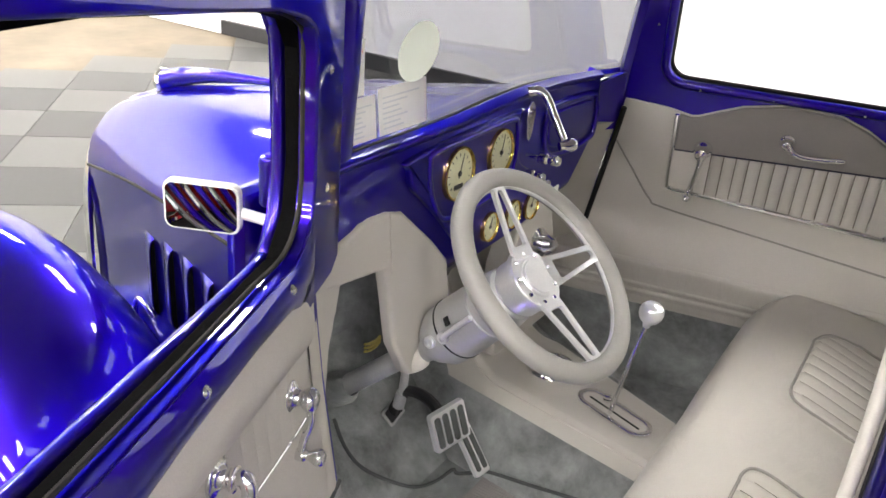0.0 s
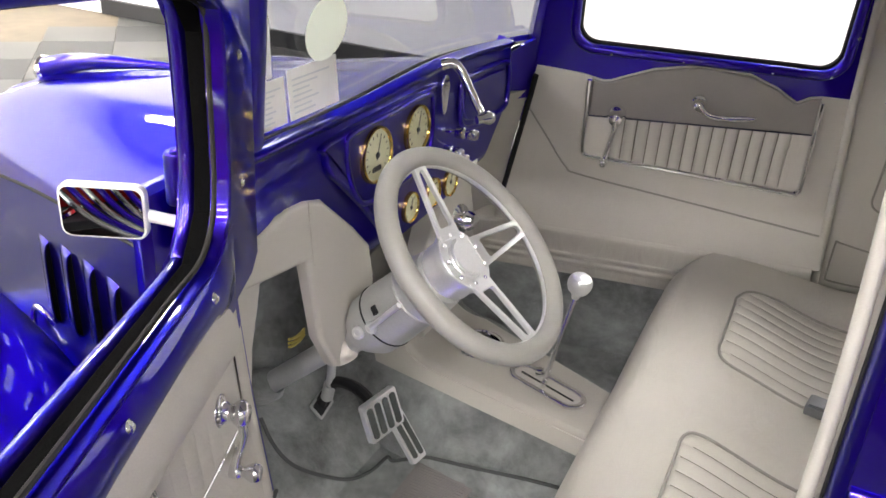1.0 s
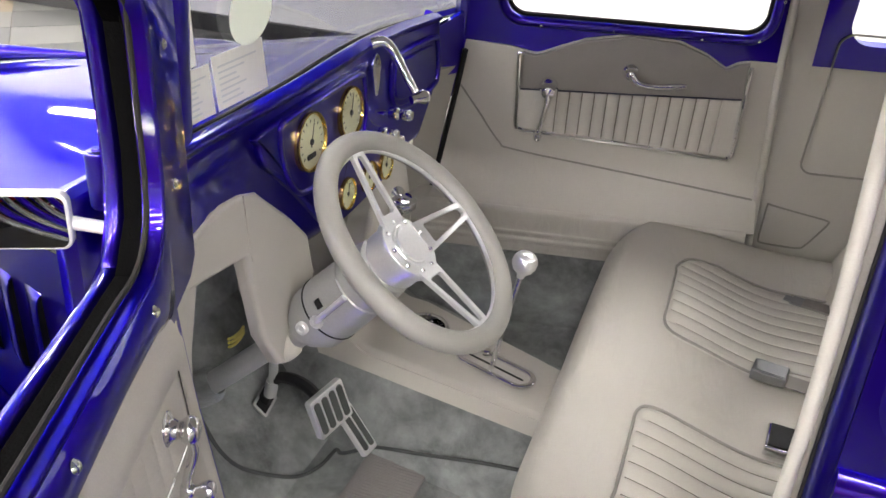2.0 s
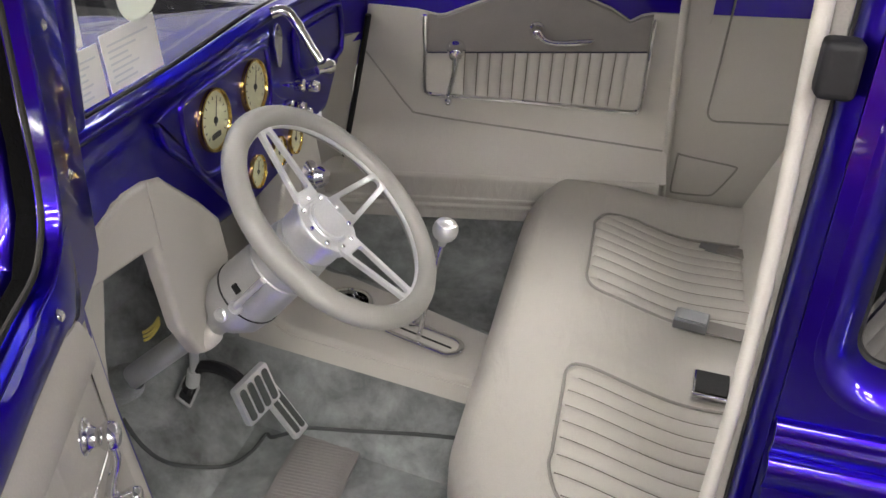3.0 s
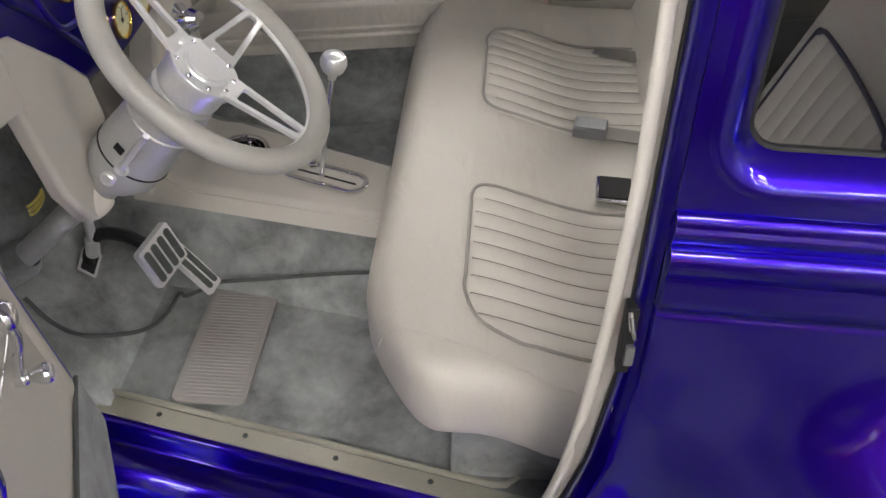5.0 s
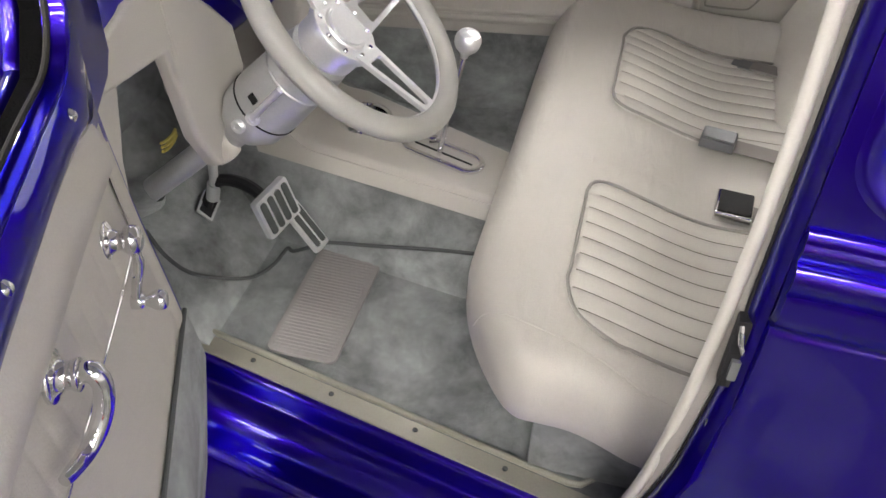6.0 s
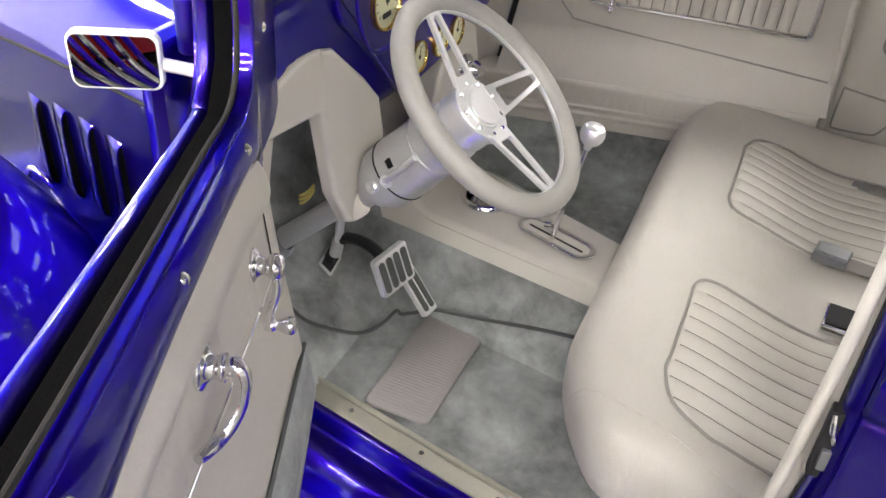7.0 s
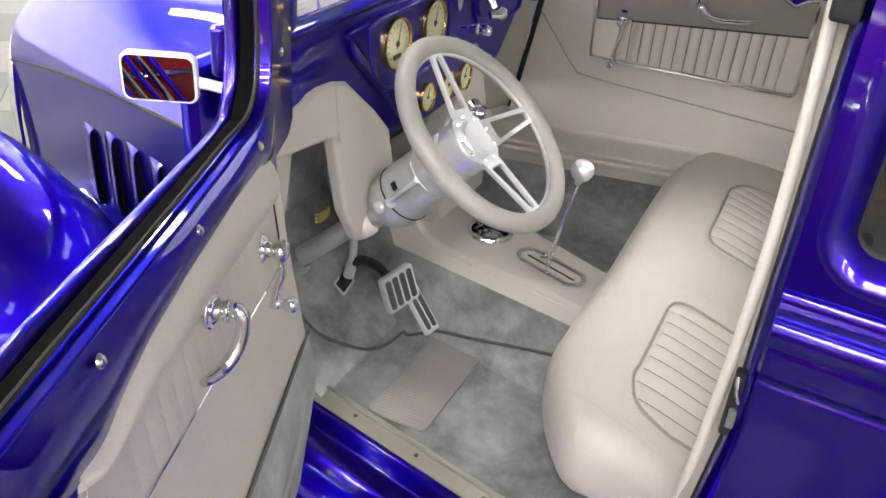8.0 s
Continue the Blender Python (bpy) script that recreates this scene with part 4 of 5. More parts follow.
    tr = spline([(-0.010, 0.198, 0), (-0.008, 0.10, 0), (-0.006, 0.02, 0), (0.006, 0.003, 0), (0.06, 0.0, 0), (0.25, -0.008, 0), (0.47, -0.022, 0), (0.495, -0.018, 0), (0.501, 0.0, 0), (0.499, 0.10, 0), (0.496, 0.212, 0)], 90)
    cpart("chrome_trim", tube([wall_pt(q.x, q.y, 0.02) for q in tr], 0.0056, 8), CHROME, p, "thin chrome trim strip")
    seam = spline([wall_pt(-0.145, 0.099, lean(0.1)), wall_pt(-0.10, 0.035, lean(0)), wall_pt(-0.045, -0.042, lean(0)), wall_pt(0.0, -0.062, lean(0)), wall_pt(0.28, -0.094, lean(-0.094)), wall_pt(0.575, -0.123, lean(-0.123))], 40)
    cpart("stitched_seam", tube(seam, 0.0025, 6), SEAM, p, "stitched seam")
    # winder and handle
    m = PW @ Matrix.Translation((0.062, 0.122, 0.018))
    cpart("winder_base", turned([(0.022, 0), (0.022, 0.006), (0.015, 0.02), (0.012, 0.035), (0.014, 0.04), (0, 0.045)], m, 24), CHROME, p, "chrome winder boss")
    cpart("winder_arm", tube(spline([m @ Vector((0, 0, 0.036)), m @ Vector((0.0, -0.03, 0.04)), m @ Vector((-0.012, -0.10, 0.034))], 12), [0.008, 0.008, 0.0075, 0.007, 0.007, 0.0065, 0.006, 0.006, 0.006, 0.006, 0.0065, 0.007], 10), CHROME, p, "chrome winder arm")
    cpart("winder_knob", turned([(0, 0.03), (0.008, 0.028), (0.010, 0.012), (0.006, 0)], m @ Matrix.Translation((-0.013, -0.108, 0.03)), 16), CHROME, p, "chrome winder knob")
    m = PW @ Matrix.Translation((0.24, 0.176, 0.016))
    cpart("handle_base", turned([(0.018, 0), (0.018, 0.005), (0.012, 0.014), (0.011, 0.03), (0, 0.034)], m, 24), CHROME, p, "chrome handle boss")
    cpart("handle", tube(spline([m @ Vector((0, 0.005, 0.026)), m @ Vector((0.02, -0.012, 0.034)), m @ Vector((0.06, -0.016, 0.034)), m @ Vector((0.125, -0.010, 0.03))], 16), [0.009, 0.009, 0.008, 0.008, 0.0075, 0.007, 0.0065, 0.006, 0.006, 0.006, 0.006, 0.0065, 0.007, 0.007, 0.006, 0.003], 10), CHROME, p, "curved chrome door handle")
    # centre pillar trim and the rear quarter
    cpart("windlace", tube([wall_pt(0.60, -0.28, 0.02), wall_pt(0.557, 0.236, 0.012), wall_pt(0.535, 0.64, 0.01)], 0.009, 10), VINYL, label="beige windlace on the centre pillar")

    def quarter(u, v):
        b = -0.56 + 0.78 * v
        a = 0.585 - 0.08 * (b + 0.28) + 1.1 * u
        return wall_pt(a, b, 0.002)
    cpart("quarter_trim", sheet(quarter, 12, 12, 0.015), VINYL, label="beige rear door trim")
    hole = rounded(0.68, 1.45, 0.275, 0.57, 0.05, 6)
    cpart("quarter_frame", plate([(0.59, 0.2), (1.7, 0.2), (1.7, 0.64), (0.59, 0.64)], 0.03, PW, 0.0, 2, holes=[hole]), PAINT, label="blue rear window garnish")
    cpart("pillar_trim", plate([(0.56, 0.20), (0.625, 0.20), (0.61, 0.64), (0.545, 0.64)], 0.02, PW @ Matrix.Translation((0, 0, 0.006)), 0.004), VINYL, label="beige centre pillar trim")
    pts = [wall_pt(x, y, 0.005) for x, y in rounded(0.665, 1.2, -0.045, 0.30, 0.03, 5)]
    cpart("quarter_seam", tube(pts, 0.0025, 6, True), SEAM, label="stitched panel outline")
    pts = [wall_pt(q.x, q.y, 0.005) for q in spline([(0.62, -0.142, 0), (0.63, -0.143, 0), (0.70, -0.157, 0), (0.765, -0.17, 0), (0.772, -0.18, 0), (0.755, -0.215, 0), (0.735, -0.25, 0), (0.72, -0.26, 0), (0.67, -0.259, 0), (0.63, -0.255, 0), (0.622, -0.245, 0), (0.62, -0.19, 0)], 40, True)]
    cpart("quarter_seam", tube(pts, 0.0025, 6, True), SEAM, label="stitched panel outline")
    # front pillar and kick panel
    cpart("pillar_seal", tube(spline([wall_pt(-0.136, 0.19, 0.012), wall_pt(-0.155, 0.08, 0.014), wall_pt(-0.225, -0.30, 0.03), wall_pt(-0.24, -0.42, 0.03)], 30), 0.007, 8), BLACK, label="black rubber door seal")

    def kick(u, v):
        b = -0.40 + 0.55 * v
        p0 = wall_pt(interp(b, [(-0.42, -0.25), (0.08, -0.165), (0.2, -0.14)]), b, 0.012)
        p1 = Vector((0.36, 0.235 + 0.20 * (1 - v), p0.z))
        return p0.lerp(p1, u)
    cpart("kick_panel", sheet(kick, 10, 12, 0.015), VINYL, label="beige kick panel")

    def corner(u, v):
        # blue corner piece between the end of the dash and the windscreen pillar
        b = 0.13 + 0.145 * v
        p0 = wall_pt(-0.142, b, 0.006)
        return p0.lerp(Vector((0.405, 0.235, p0.z - 0.034 * v)), u)
    cpart("dash_corner", sheet(corner, 8, 8, 0.012), PAINT, label="blue corner piece at the end of the dash")

    def pillar(u, v):
        b = 0.06 + 0.58 * v
        p0 = wall_pt(interp(b, [(0.06, -0.15), (0.29, -0.134), (0.448, -0.115), (0.60, -0.098), (0.64, -0.09)]), b, -0.005)
        return p0 + Vector((0.13, 0.04, 0)) * u + Vector((0, 0.012, 0)) * math.sin(math.pi * u)
    cpart("front_pillar", sheet(pillar, 8, 16, 0.02), PAINT, label="blue windscreen pillar")


passenger_side()


# ---- driver's door ----
def vin(z):
    return interp(z, [(-0.3, -0.07), (-0.013, -0.03), (0.10, 0.0), (0.236, 0.019), (0.351, 0.035), (0.478, 0.017), (0.594, 0.0), (0.707, -0.012), (0.8, -0.015)])


def outline(points, n=60):
    return [(q.x, q.y) for q in spline([(x, y, 0) for x, y in points], n, True)]


def driver_door():
    g = group_part("driver_door", "open blue driver's door with beige leather trim and chrome fittings")
    mi = basis(DOOR_O, DOOR_U, (0, 0, 1), DOOR_N)

    def at(v):
        return mi @ Matrix.Translation((0, 0, v))
    hole = [(0.042, 1.05), (0.042, 0.98), (0.043, 0.90), (0.052, 0.86), (0.075, 0.834), (0.115, 0.822), (0.20, 0.828), (0.40, 0.837), (0.60, 0.849), (0.76, 0.859), (0.78, 0.895), (0.79, 1.17), (0.75, 1.19), (0.40, 1.145), (0.162, 1.112), (0.08, 1.092), (0.05, 1.078)]
    out = [(-0.06, 0.76), (-0.03, 0.745), (0.84, 0.745), (0.84, 1.25), (0.38, 1.20), (0.10, 1.165), (0.0, 1.15), (-0.06, 1.10)]
    cpart("garnish", plate(out, 0.022, at(0.004), 0.004, 3, holes=[hole]), PAINT, g, "blue painted window garnish")
    ring = [at(-0.014) @ Vector((x, y + (0.006 if y < 0.9 else 0.0), 0)) for x, y in outline(hole, 120)]
    cpart("garnish_lip", tube(ring, 0.003, 8, True), GREYFELT, g, "thin grey felt lip")
    chan = [(0.0, 1.06), (-0.002, 0.95), (0.0, 0.88), (0.02, 0.82), (0.07, 0.79), (0.2, 0.80), (0.40, 0.81), (0.60, 0.82), (0.80, 0.83), (0.82, 1.2), (0.40, 1.175), (0.15, 1.135), (0.03, 1.10)]
    ch_in = [(0.03, 1.05), (0.025, 0.92), (0.04, 0.855), (0.09, 0.815), (0.2, 0.82), (0.40, 0.83), (0.60, 0.84), (0.77, 0.85), (0.78, 1.17), (0.40, 1.145), (0.16, 1.112), (0.06, 1.085)]
    cpart("glass_channel", plate(chan, 0.02, at(-0.02), 0, 2, holes=[ch_in]), FELT_AND_SHADE, g, "black felt glass channel")
    hole3 = [(-0.012, 1.05), (-0.018, 0.96), (-0.016, 0.88), (-0.002, 0.83), (0.028, 0.797), (0.07, 0.786), (0.30, 0.802), (0.55, 0.822), (0.77, 0.84), (0.78, 1.20), (0.40, 1.165), (0.15, 1.13), (0.02, 1.09)]
    out3 = [(-0.07, -0.16), (0.84, -0.16), (0.84, 1.25), (0.38, 1.20), (0.10, 1.165), (0.0, 1.15), (-0.07, 1.10)]
    cpart("outer_skin", plate(out3, 0.02, at(-0.055), 0.006, 2, holes=[hole3]), PAINT, g, "glossy blue outer skin")
    ring = [at(-0.062) @ Vector((x, y, 0)) for x, y in outline(hole3, 120)]
    cpart("window_lip", tube(ring, 0.011, 10, True), PAINT, g, "rounded blue window lip")
    inner, outer = outline(hole, 120), outline(hole3, 160)
    bed = bmesh.new()
    rows = []
    for x, y in inner:
        q = min(outer, key=lambda o: (o[0] - x) ** 2 + (o[1] - y) ** 2)
        d = Vector((q[0] - x, q[1] - y)).normalized() * 0.012
        rows.append([bed.verts.new(at(v) @ Vector((a, b, 0))) for a, b, v in ((x + d.x, y + d.y, -0.010), (x + d.x, y + d.y, -0.022), (q[0] + d.x, q[1] + d.y, -0.052), (q[0] + d.x * 2, q[1] + d.y * 2, -0.056))])
    for (r0, r1), (_, y) in zip(zip(rows, rows[1:] + rows[:1]), inner):
        for k in range(3 if y < 1.05 else 0):
            bed.faces.new((r0[k], r0[k + 1], r1[k + 1], r1[k]))
    cpart("channel_bed", bed, FELT_AND_SHADE, g, "black felt bed of the glass channel")
    cpart("lowered_pane", plate([(0.06, 0.30), (0.8, 0.30), (0.8, 0.80), (0.06, 0.75)], 0.004, at(-0.044)), TINTED, g, "edge of the lowered window glass")

    def edge(u, v):
        z = -0.16 + 0.92 * v
        return dp(-0.004, -0.07 + (vin(z) + 0.07) * u, z)
    cpart("hinge_edge", sheet(edge, 6, 24, 0.012), PAINT, g, "blue hinge edge")

    def panel(u, v):
        z = -0.14 + 0.90 * v
        uu = 0.0 + 0.83 * u
        return dp(uu, vin(z) + 0.002 + 0.006 * min(1, uu / 0.02), z)
    cpart("door_panel", sheet(panel, 60, 60, 0.012), LEATHER, g, "beige leather door panel")

    def lower(u, v):
        z = -0.14 + 0.575 * v
        return dp(0.004 + 0.826 * u, vin(z) + 0.012 + 0.003 * math.sin(math.pi * v), z)
    cpart("lower_carpet", sheet(lower, 40, 40, 0.006), CARPET, g, "grey carpet on the lower door")
    cpart("carpet_piping", tube([dp(u, vin(0.437) + 0.012, 0.437) for u in np.linspace(0.006, 0.83, 30)], 0.003, 6), BINDING, g, "dark piping")

    def strip(u, v):
        z = -0.14 + 0.84 * v
        return dp(0.012 + 0.03 * u, vin(z) + 0.009 + 0.003 * math.sin(math.pi * u), z)
    cpart("edge_strip", sheet(strip, 5, 40), VINYL, g, "beige edge strip")

    # beige upper pad with scalloped ends, pleats below it, chrome strip round them
    pad_top = [(0.07, 0.755), (0.085, 0.765), (0.14, 0.785), (0.25, 0.795), (0.40, 0.797), (0.50, 0.792), (0.56, 0.780), (0.59, 0.768), (0.615, 0.766), (0.64, 0.772)]

    def low_edge(u):
        return 0.603 + 0.10 * (u - 0.1)

    def roll(u, v):
        uu = 0.07 + 0.57 * u
        z0, z1 = low_edge(uu) + 0.092, interp(uu, pad_top)
        return dp(uu, vin(0.73) + 0.012 + 0.021 * math.sin(math.pi * (0.08 + 0.84 * v)) ** 0.8 * min(1.0, 0.6 + 14 * min(u, 1 - u)), z0 + (z1 - z0) * v)
    cpart("top_roll", sheet(roll, 60, 14, 0.006), VINYL, g, "padded beige upper insert")

    def rear_roll(u, v):
        uu = 0.646 + 0.184 * u
        z0, z1 = low_edge(0.626) + 0.03, 0.757 + 0.022 * min(1.0, u * 4)
        return dp(uu, vin(0.73) + 0.012 + 0.013 * math.sin(math.pi * (0.08 + 0.84 * v)) * min(1.0, 0.5 + 14 * u), z0 + (z1 - z0) * v)
    cpart("rear_roll", sheet(rear_roll, 24, 12, 0.006), VINYL, g, "padded beige end piece")

    def pleats(u, v):
        uu = 0.068 + 0.552 * u
        z = low_edge(uu) + 0.104 * v
        w = abs(math.sin(math.pi * uu / 0.034)) ** 0.6 if 0.12 < uu < 0.57 else 1.0
        return dp(uu, vin(z) + 0.011 + 0.0014 * w, z)
    cpart("pleats", sheet(pleats, 231, 8, 0.004), LEATHER, g, "pleated leather insert")
    tr = spline([(0.063, 0.75, 0), (0.063, 0.66, 0), (0.064, 0.615, 0), (0.075, 0.602, 0)] + [(u, low_edge(u) - 0.003, 0) for u in (0.15, 0.25, 0.35, 0.45, 0.55)] + [(0.612, 0.654, 0), (0.623, 0.67, 0), (0.624, 0.74, 0)], 90)
    cpart("chrome_trim", tube([dp(q.x, vin(q.y) + 0.013, q.y) for q in tr], 0.0014, 8), CHROME, g, "thin chrome trim strip")
    lip = [(0.06, 0.845), (0.08, 0.832), (0.115, 0.8215), (0.20, 0.8275), (0.40, 0.8365), (0.60, 0.8485), (0.76, 0.8585), (0.83, 0.865)]

    def bulge(u, v):
        # rounded face of the garnish below the window
        uu = 0.045 + 0.79 * u
        z0, z1 = interp(uu, pad_top) - 0.014, interp(uu, lip)
        return dp(uu, 0.0045 + 0.011 * math.sin(math.pi * v) * min(1.0, u * 12), z0 + (z1 - z0) * v)
    cpart("garnish_face", sheet(bulge, 60, 16, 0.003), PAINT, g, "rounded blue face of the window garnish")
    for u, z in ((-0.007, 1.021), (0.0, 0.877), (0.147, 0.810), (0.37, 0.821), (0.592, 0.837), (0.78, 0.848)):
        cpart("garnish_screw", lathe([(0, 0.004), (0.003, 0.0036), (0.0055, 0.0016), (0.0065, 0)], axis_frame(dp(u, 0.003 if u < 0.1 else 0.0125, z), DOOR_N if u < 0.1 else DOOR_N + Vector((0, 0, 0.25))), 14), CHROME, g, "chrome screw")
    # winder
    f = axis_frame(dp(0.128, vin(0.655) + 0.008, 0.655), DOOR_N, DOOR_U)
    cpart("winder_base", turned([(0.02, 0), (0.02, 0.004), (0.013, 0.009), (0.010, 0.016), (0.015, 0.024), (0.015, 0.03), (0.010, 0.036), (0, 0.038)], f, 28), CHROME, g, "chrome winder boss")
    cpart("winder_arm", tube(spline([f @ Vector((0, 0, 0.024)), f @ Vector((0.0, 0.028, 0.028)), f @ Vector((0.0, 0.06, 0.02)), f @ Vector((0.0, 0.082, 0.016))], 10), 0.0055, 10), CHROME, g, "chrome winder arm")
    k = dp(0.128, 0.018, 0.572)
    cpart("winder_knob", turned([(0.008, -0.006), (0.009, 0.003), (0.006, 0.009), (0.010, 0.017), (0.0115, 0.024), (0.008, 0.030), (0, 0.031)], axis_frame(k, DOOR_N), 20), CHROME, g, "chrome winder knob")
    # pull handle
    f = axis_frame(dp(0.355, vin(0.72) + 0.022, 0.718), DOOR_N, DOOR_U)
    cpart("handle_base", turned([(0.021, 0), (0.021, 0.004), (0.014, 0.008), (0.011, 0.014), (0.013, 0.022), (0, 0.026)], f, 28), CHROME, g, "chrome handle boss")
    cpart("handle", tube(spline([dp(0.355, 0.03, 0.718), dp(0.357, 0.041, 0.722), dp(0.360, 0.046, 0.708), dp(0.366, 0.041, 0.682), dp(0.384, 0.029, 0.664), dp(0.412, 0.018, 0.668)], 20), [0.009] * 3 + [0.0085] * 4 + [0.008] * 7 + [0.0077, 0.0073, 0.007, 0.0065, 0.006, 0.005], 12), CHROME, g, "curved chrome door handle")
    # mirror
    cm = Vector((-0.762, 0.269, 0.822))
    n = Vector((-0.90, -0.435, 0)).normalized()
    mm = basis(cm, Vector((-n.y, n.x, 0)), Vector((0, 0, 1)), n)
    hw, hh = 0.051, 0.034
    cpart("mirror_housing", plate(rounded(-hw, hw, -hh, hh, 0.013, 5), 0.012, mm, 0.0025, 3), WHITEP, g, "white mirror housing")
    cpart("mirror_glass", plate(rounded(-hw + 0.0035, hw - 0.0035, -hh + 0.0035, hh - 0.0035, 0.0105, 5), 0.001, mm @ Matrix.Translation((0, 0, 0.0012))), MIRRORGLASS, g, "mirror glass")
    cpart("mirror_arm", tube(spline([mm @ Vector((hw * 0.8, -0.005, -0.012)), mm @ Vector((hw + 0.03, -0.012, -0.012)), mm @ Vector((hw + 0.07, -0.02, -0.008))], 8), [0.008, 0.0078, 0.0075, 0.0075, 0.008, 0.009, 0.010, 0.011], 10), WHITEP, g, "white mirror arm")


driver_door()


# ---- near pillar and rear side ----
def rear_side():
    g = group_part("rear_side", "glossy blue rear body side with two belt mouldings")

    def bx(y, z):
        bow = interp(z, [(-0.3, -0.16), (0.1, -0.07), (0.45, -0.012), (0.65, 0.0), (0.80, 0.0), (1.2, -0.03)])
        return -0.806 - bow + 0.05 * (y + 0.55)

    def proud(z):
        # the belt stands proud of the lower panel, with a rounded lower edge
        return interp(z, [(0.690, 0.0), (0.696, -0.002), (0.700, 0.0), (0.704, 0.005), (0.710, 0.009), (0.72, 0.0115), (0.74, 0.0115), (0.76, 0.009), (0.79, 0.004), (0.802, -0.002), (0.83, -0.004)])
    def ease(k):
        k = max(0.0, min(1.0, k))
        return k * k * (3 - 2 * k)
    zrows = list(np.linspace(-0.2, 0.68, 40)) + list(np.linspace(0.684, 0.82, 61))

    def low(u, v):
        y = -0.553 - 1.5 * u ** 1.5
        z = zrows[int(round(v * 100))]
        edge = 0.010 * max(0, 1 - u / 0.03) ** 2
        swell = 0.10 * ease((-0.58 - y) / 0.3) * ease((0.68 - z) / 0.24)
        return Vector((bx(y, z) + edge - proud(z) - swell, y + 0.10 * max(0.0, 0.6 - z) * (1 - u), z))
    cpart("body_panel", sheet(low, 60, 101, 0.02), PAINT, g)
    ridge = spline([(0.013, -0.001, 0), (0.012, 0.003, 0), (0.0095, 0.0055, 0), (0.005, 0.0065, 0), (-0.002, 0.0062, 0), (-0.009, 0.004, 0), (-0.016, 0.001, 0), (-0.02, -0.001, 0)], 29)
    for z0 in (0.796, 0.764):
        def moulding(u, v):
            y, q = -0.5545 - 1.35 * u ** 1.5, ridge[int(round(v * 28))]
            z = z0 + q.x
            return Vector((bx(y, z) - max(0.0005, proud(z)) - q.y * 1.15, y, z))
        cpart("belt_moulding", sheet(moulding, 60, 29, 0.004), PAINT, g, "rounded blue belt moulding")
    m = basis((-0.806, -0.553, 0), (-0.05, -0.9987, 0), (0, 0, 1), (-0.9987, 0.05, 0))

    def opening(grow, depth):
        return [m @ Vector((x, y, depth)) for x, y in rounded(0.046 - grow, 0.62 + grow, 0.855 - grow, 1.17 + grow, 0.026 + grow, 8)]
    cpart("window_surround", plate([(0.0, 0.803), (1.4, 0.803), (1.4, 1.28), (0.0, 1.28)], 0.03, m @ Matrix.Translation((0, 0, 0.0005)), 0.0, 2, holes=[rounded(0.013, 0.653, 0.822, 1.203, 0.059, 8)]), PAINT, g)
    loops = [opening(0.033 * (1 - k / 10), 0.0005 + 0.0035 * math.sin(math.pi * k / 10) - 0.026 * (k / 10) ** 2) for k in range(11)]
    rev = bmesh.new()
    vs = [[rev.verts.new(p) for p in lp] for lp in loops]
    for r0, r1 in zip(vs, vs[1:]):
        for k in range(len(r0)):
            k2 = (k + 1) % len(r0)
            rev.faces.new((r0[k], r0[k2], r1[k2], r1[k]))
    cpart("window_reveal", rev, PAINT, g, "rounded blue window reveal")
    cpart("window_seal", tube(opening(0.001, -0.027), 0.0038, 8, True), BLACK, g, "black window seal")
    gl = cpart("window_pane", plate(rounded(0.04, 0.626, 0.849, 1.176, 0.03, 6), 0.003, m @ Matrix.Translation((0, 0, -0.028))), TINTED, g, "tinted window glass")
    gl.visible_shadow = False

    def lean(z):
        return 0.27 * max(0, 0.45 - z)

    def fwd(z):
        return 0.10 * max(0.0, 0.6 - z)

    def jamb(u, v):
        # blue door jamb between the trim and the body's edge
        z = -0.02 + 1.3 * v
        return Vector((-0.774 - 0.028 * u + lean(z), -0.541 - 0.012 * u + 0.003 * math.sin(math.pi * u) + fwd(z), z))
    cpart("door_jamb", sheet(jamb, 9, 20, 0.015), PAINT, g, "blue door jamb")

    def jamb2(u, v):
        z = -0.02 + 1.3 * v
        return Vector((-0.768 - 0.003 * u + lean(z), -0.526 - 0.0135 * u + fwd(z), z))
    cpart("jamb_trim", sheet(jamb2, 6, 20, 0.012), SUEDE, g, "grey jamb trim")
    cpart("jamb_gap", tube([Vector((-0.776 + lean(z), -0.5405 + fwd(z), z)) for z in np.linspace(-0.02, 1.25, 40)], 0.002, 6), BLACK, g, "dark gap")
    pts = spline([(-0.64, -0.465, -0.02), (-0.70, -0.487, 0.2), (-0.752, -0.507, 0.40), (-0.766, -0.520, 0.56), (-0.770, -0.528, 0.74), (-0.770, -0.529, 0.9), (-0.770, -0.522, 1.09), (-0.770, -0.516, 1.26)], 50)
    cpart("windlace", tube(pts, 0.0066, 12), WINDLACE, g, "pale beige windlace")
    cpart("door_bumper", box(-0.809, -0.787, -0.546, -0.521, 1.062, 1.10, 0.006, 3), BLACK, g, "black rubber door bumper")
    # latch: a dark mortise with a worn steel striker and its guide
    cpart("latch_mortise", box(-0.792, -0.776, -0.553, -0.534, 0.60, 0.685, 0.003), BLACK, g, "dark latch opening")
    cpart("striker", box(-0.797, -0.786, -0.548, -0.539, 0.615, 0.64, 0.002), BUCKLE, g, "worn steel striker")
    cpart("striker_guide", tube([(-0.794, -0.546, 0.65), (-0.797, -0.541, 0.664), (-0.79, -0.538, 0.68)], 0.0028, 8), CHROME, g, "bright striker guide")
    cpart("striker", box(-0.79, -0.776, -0.547, -0.538, 0.535, 0.548, 0.002), BUCKLE, g, "worn steel catch")


rear_side()


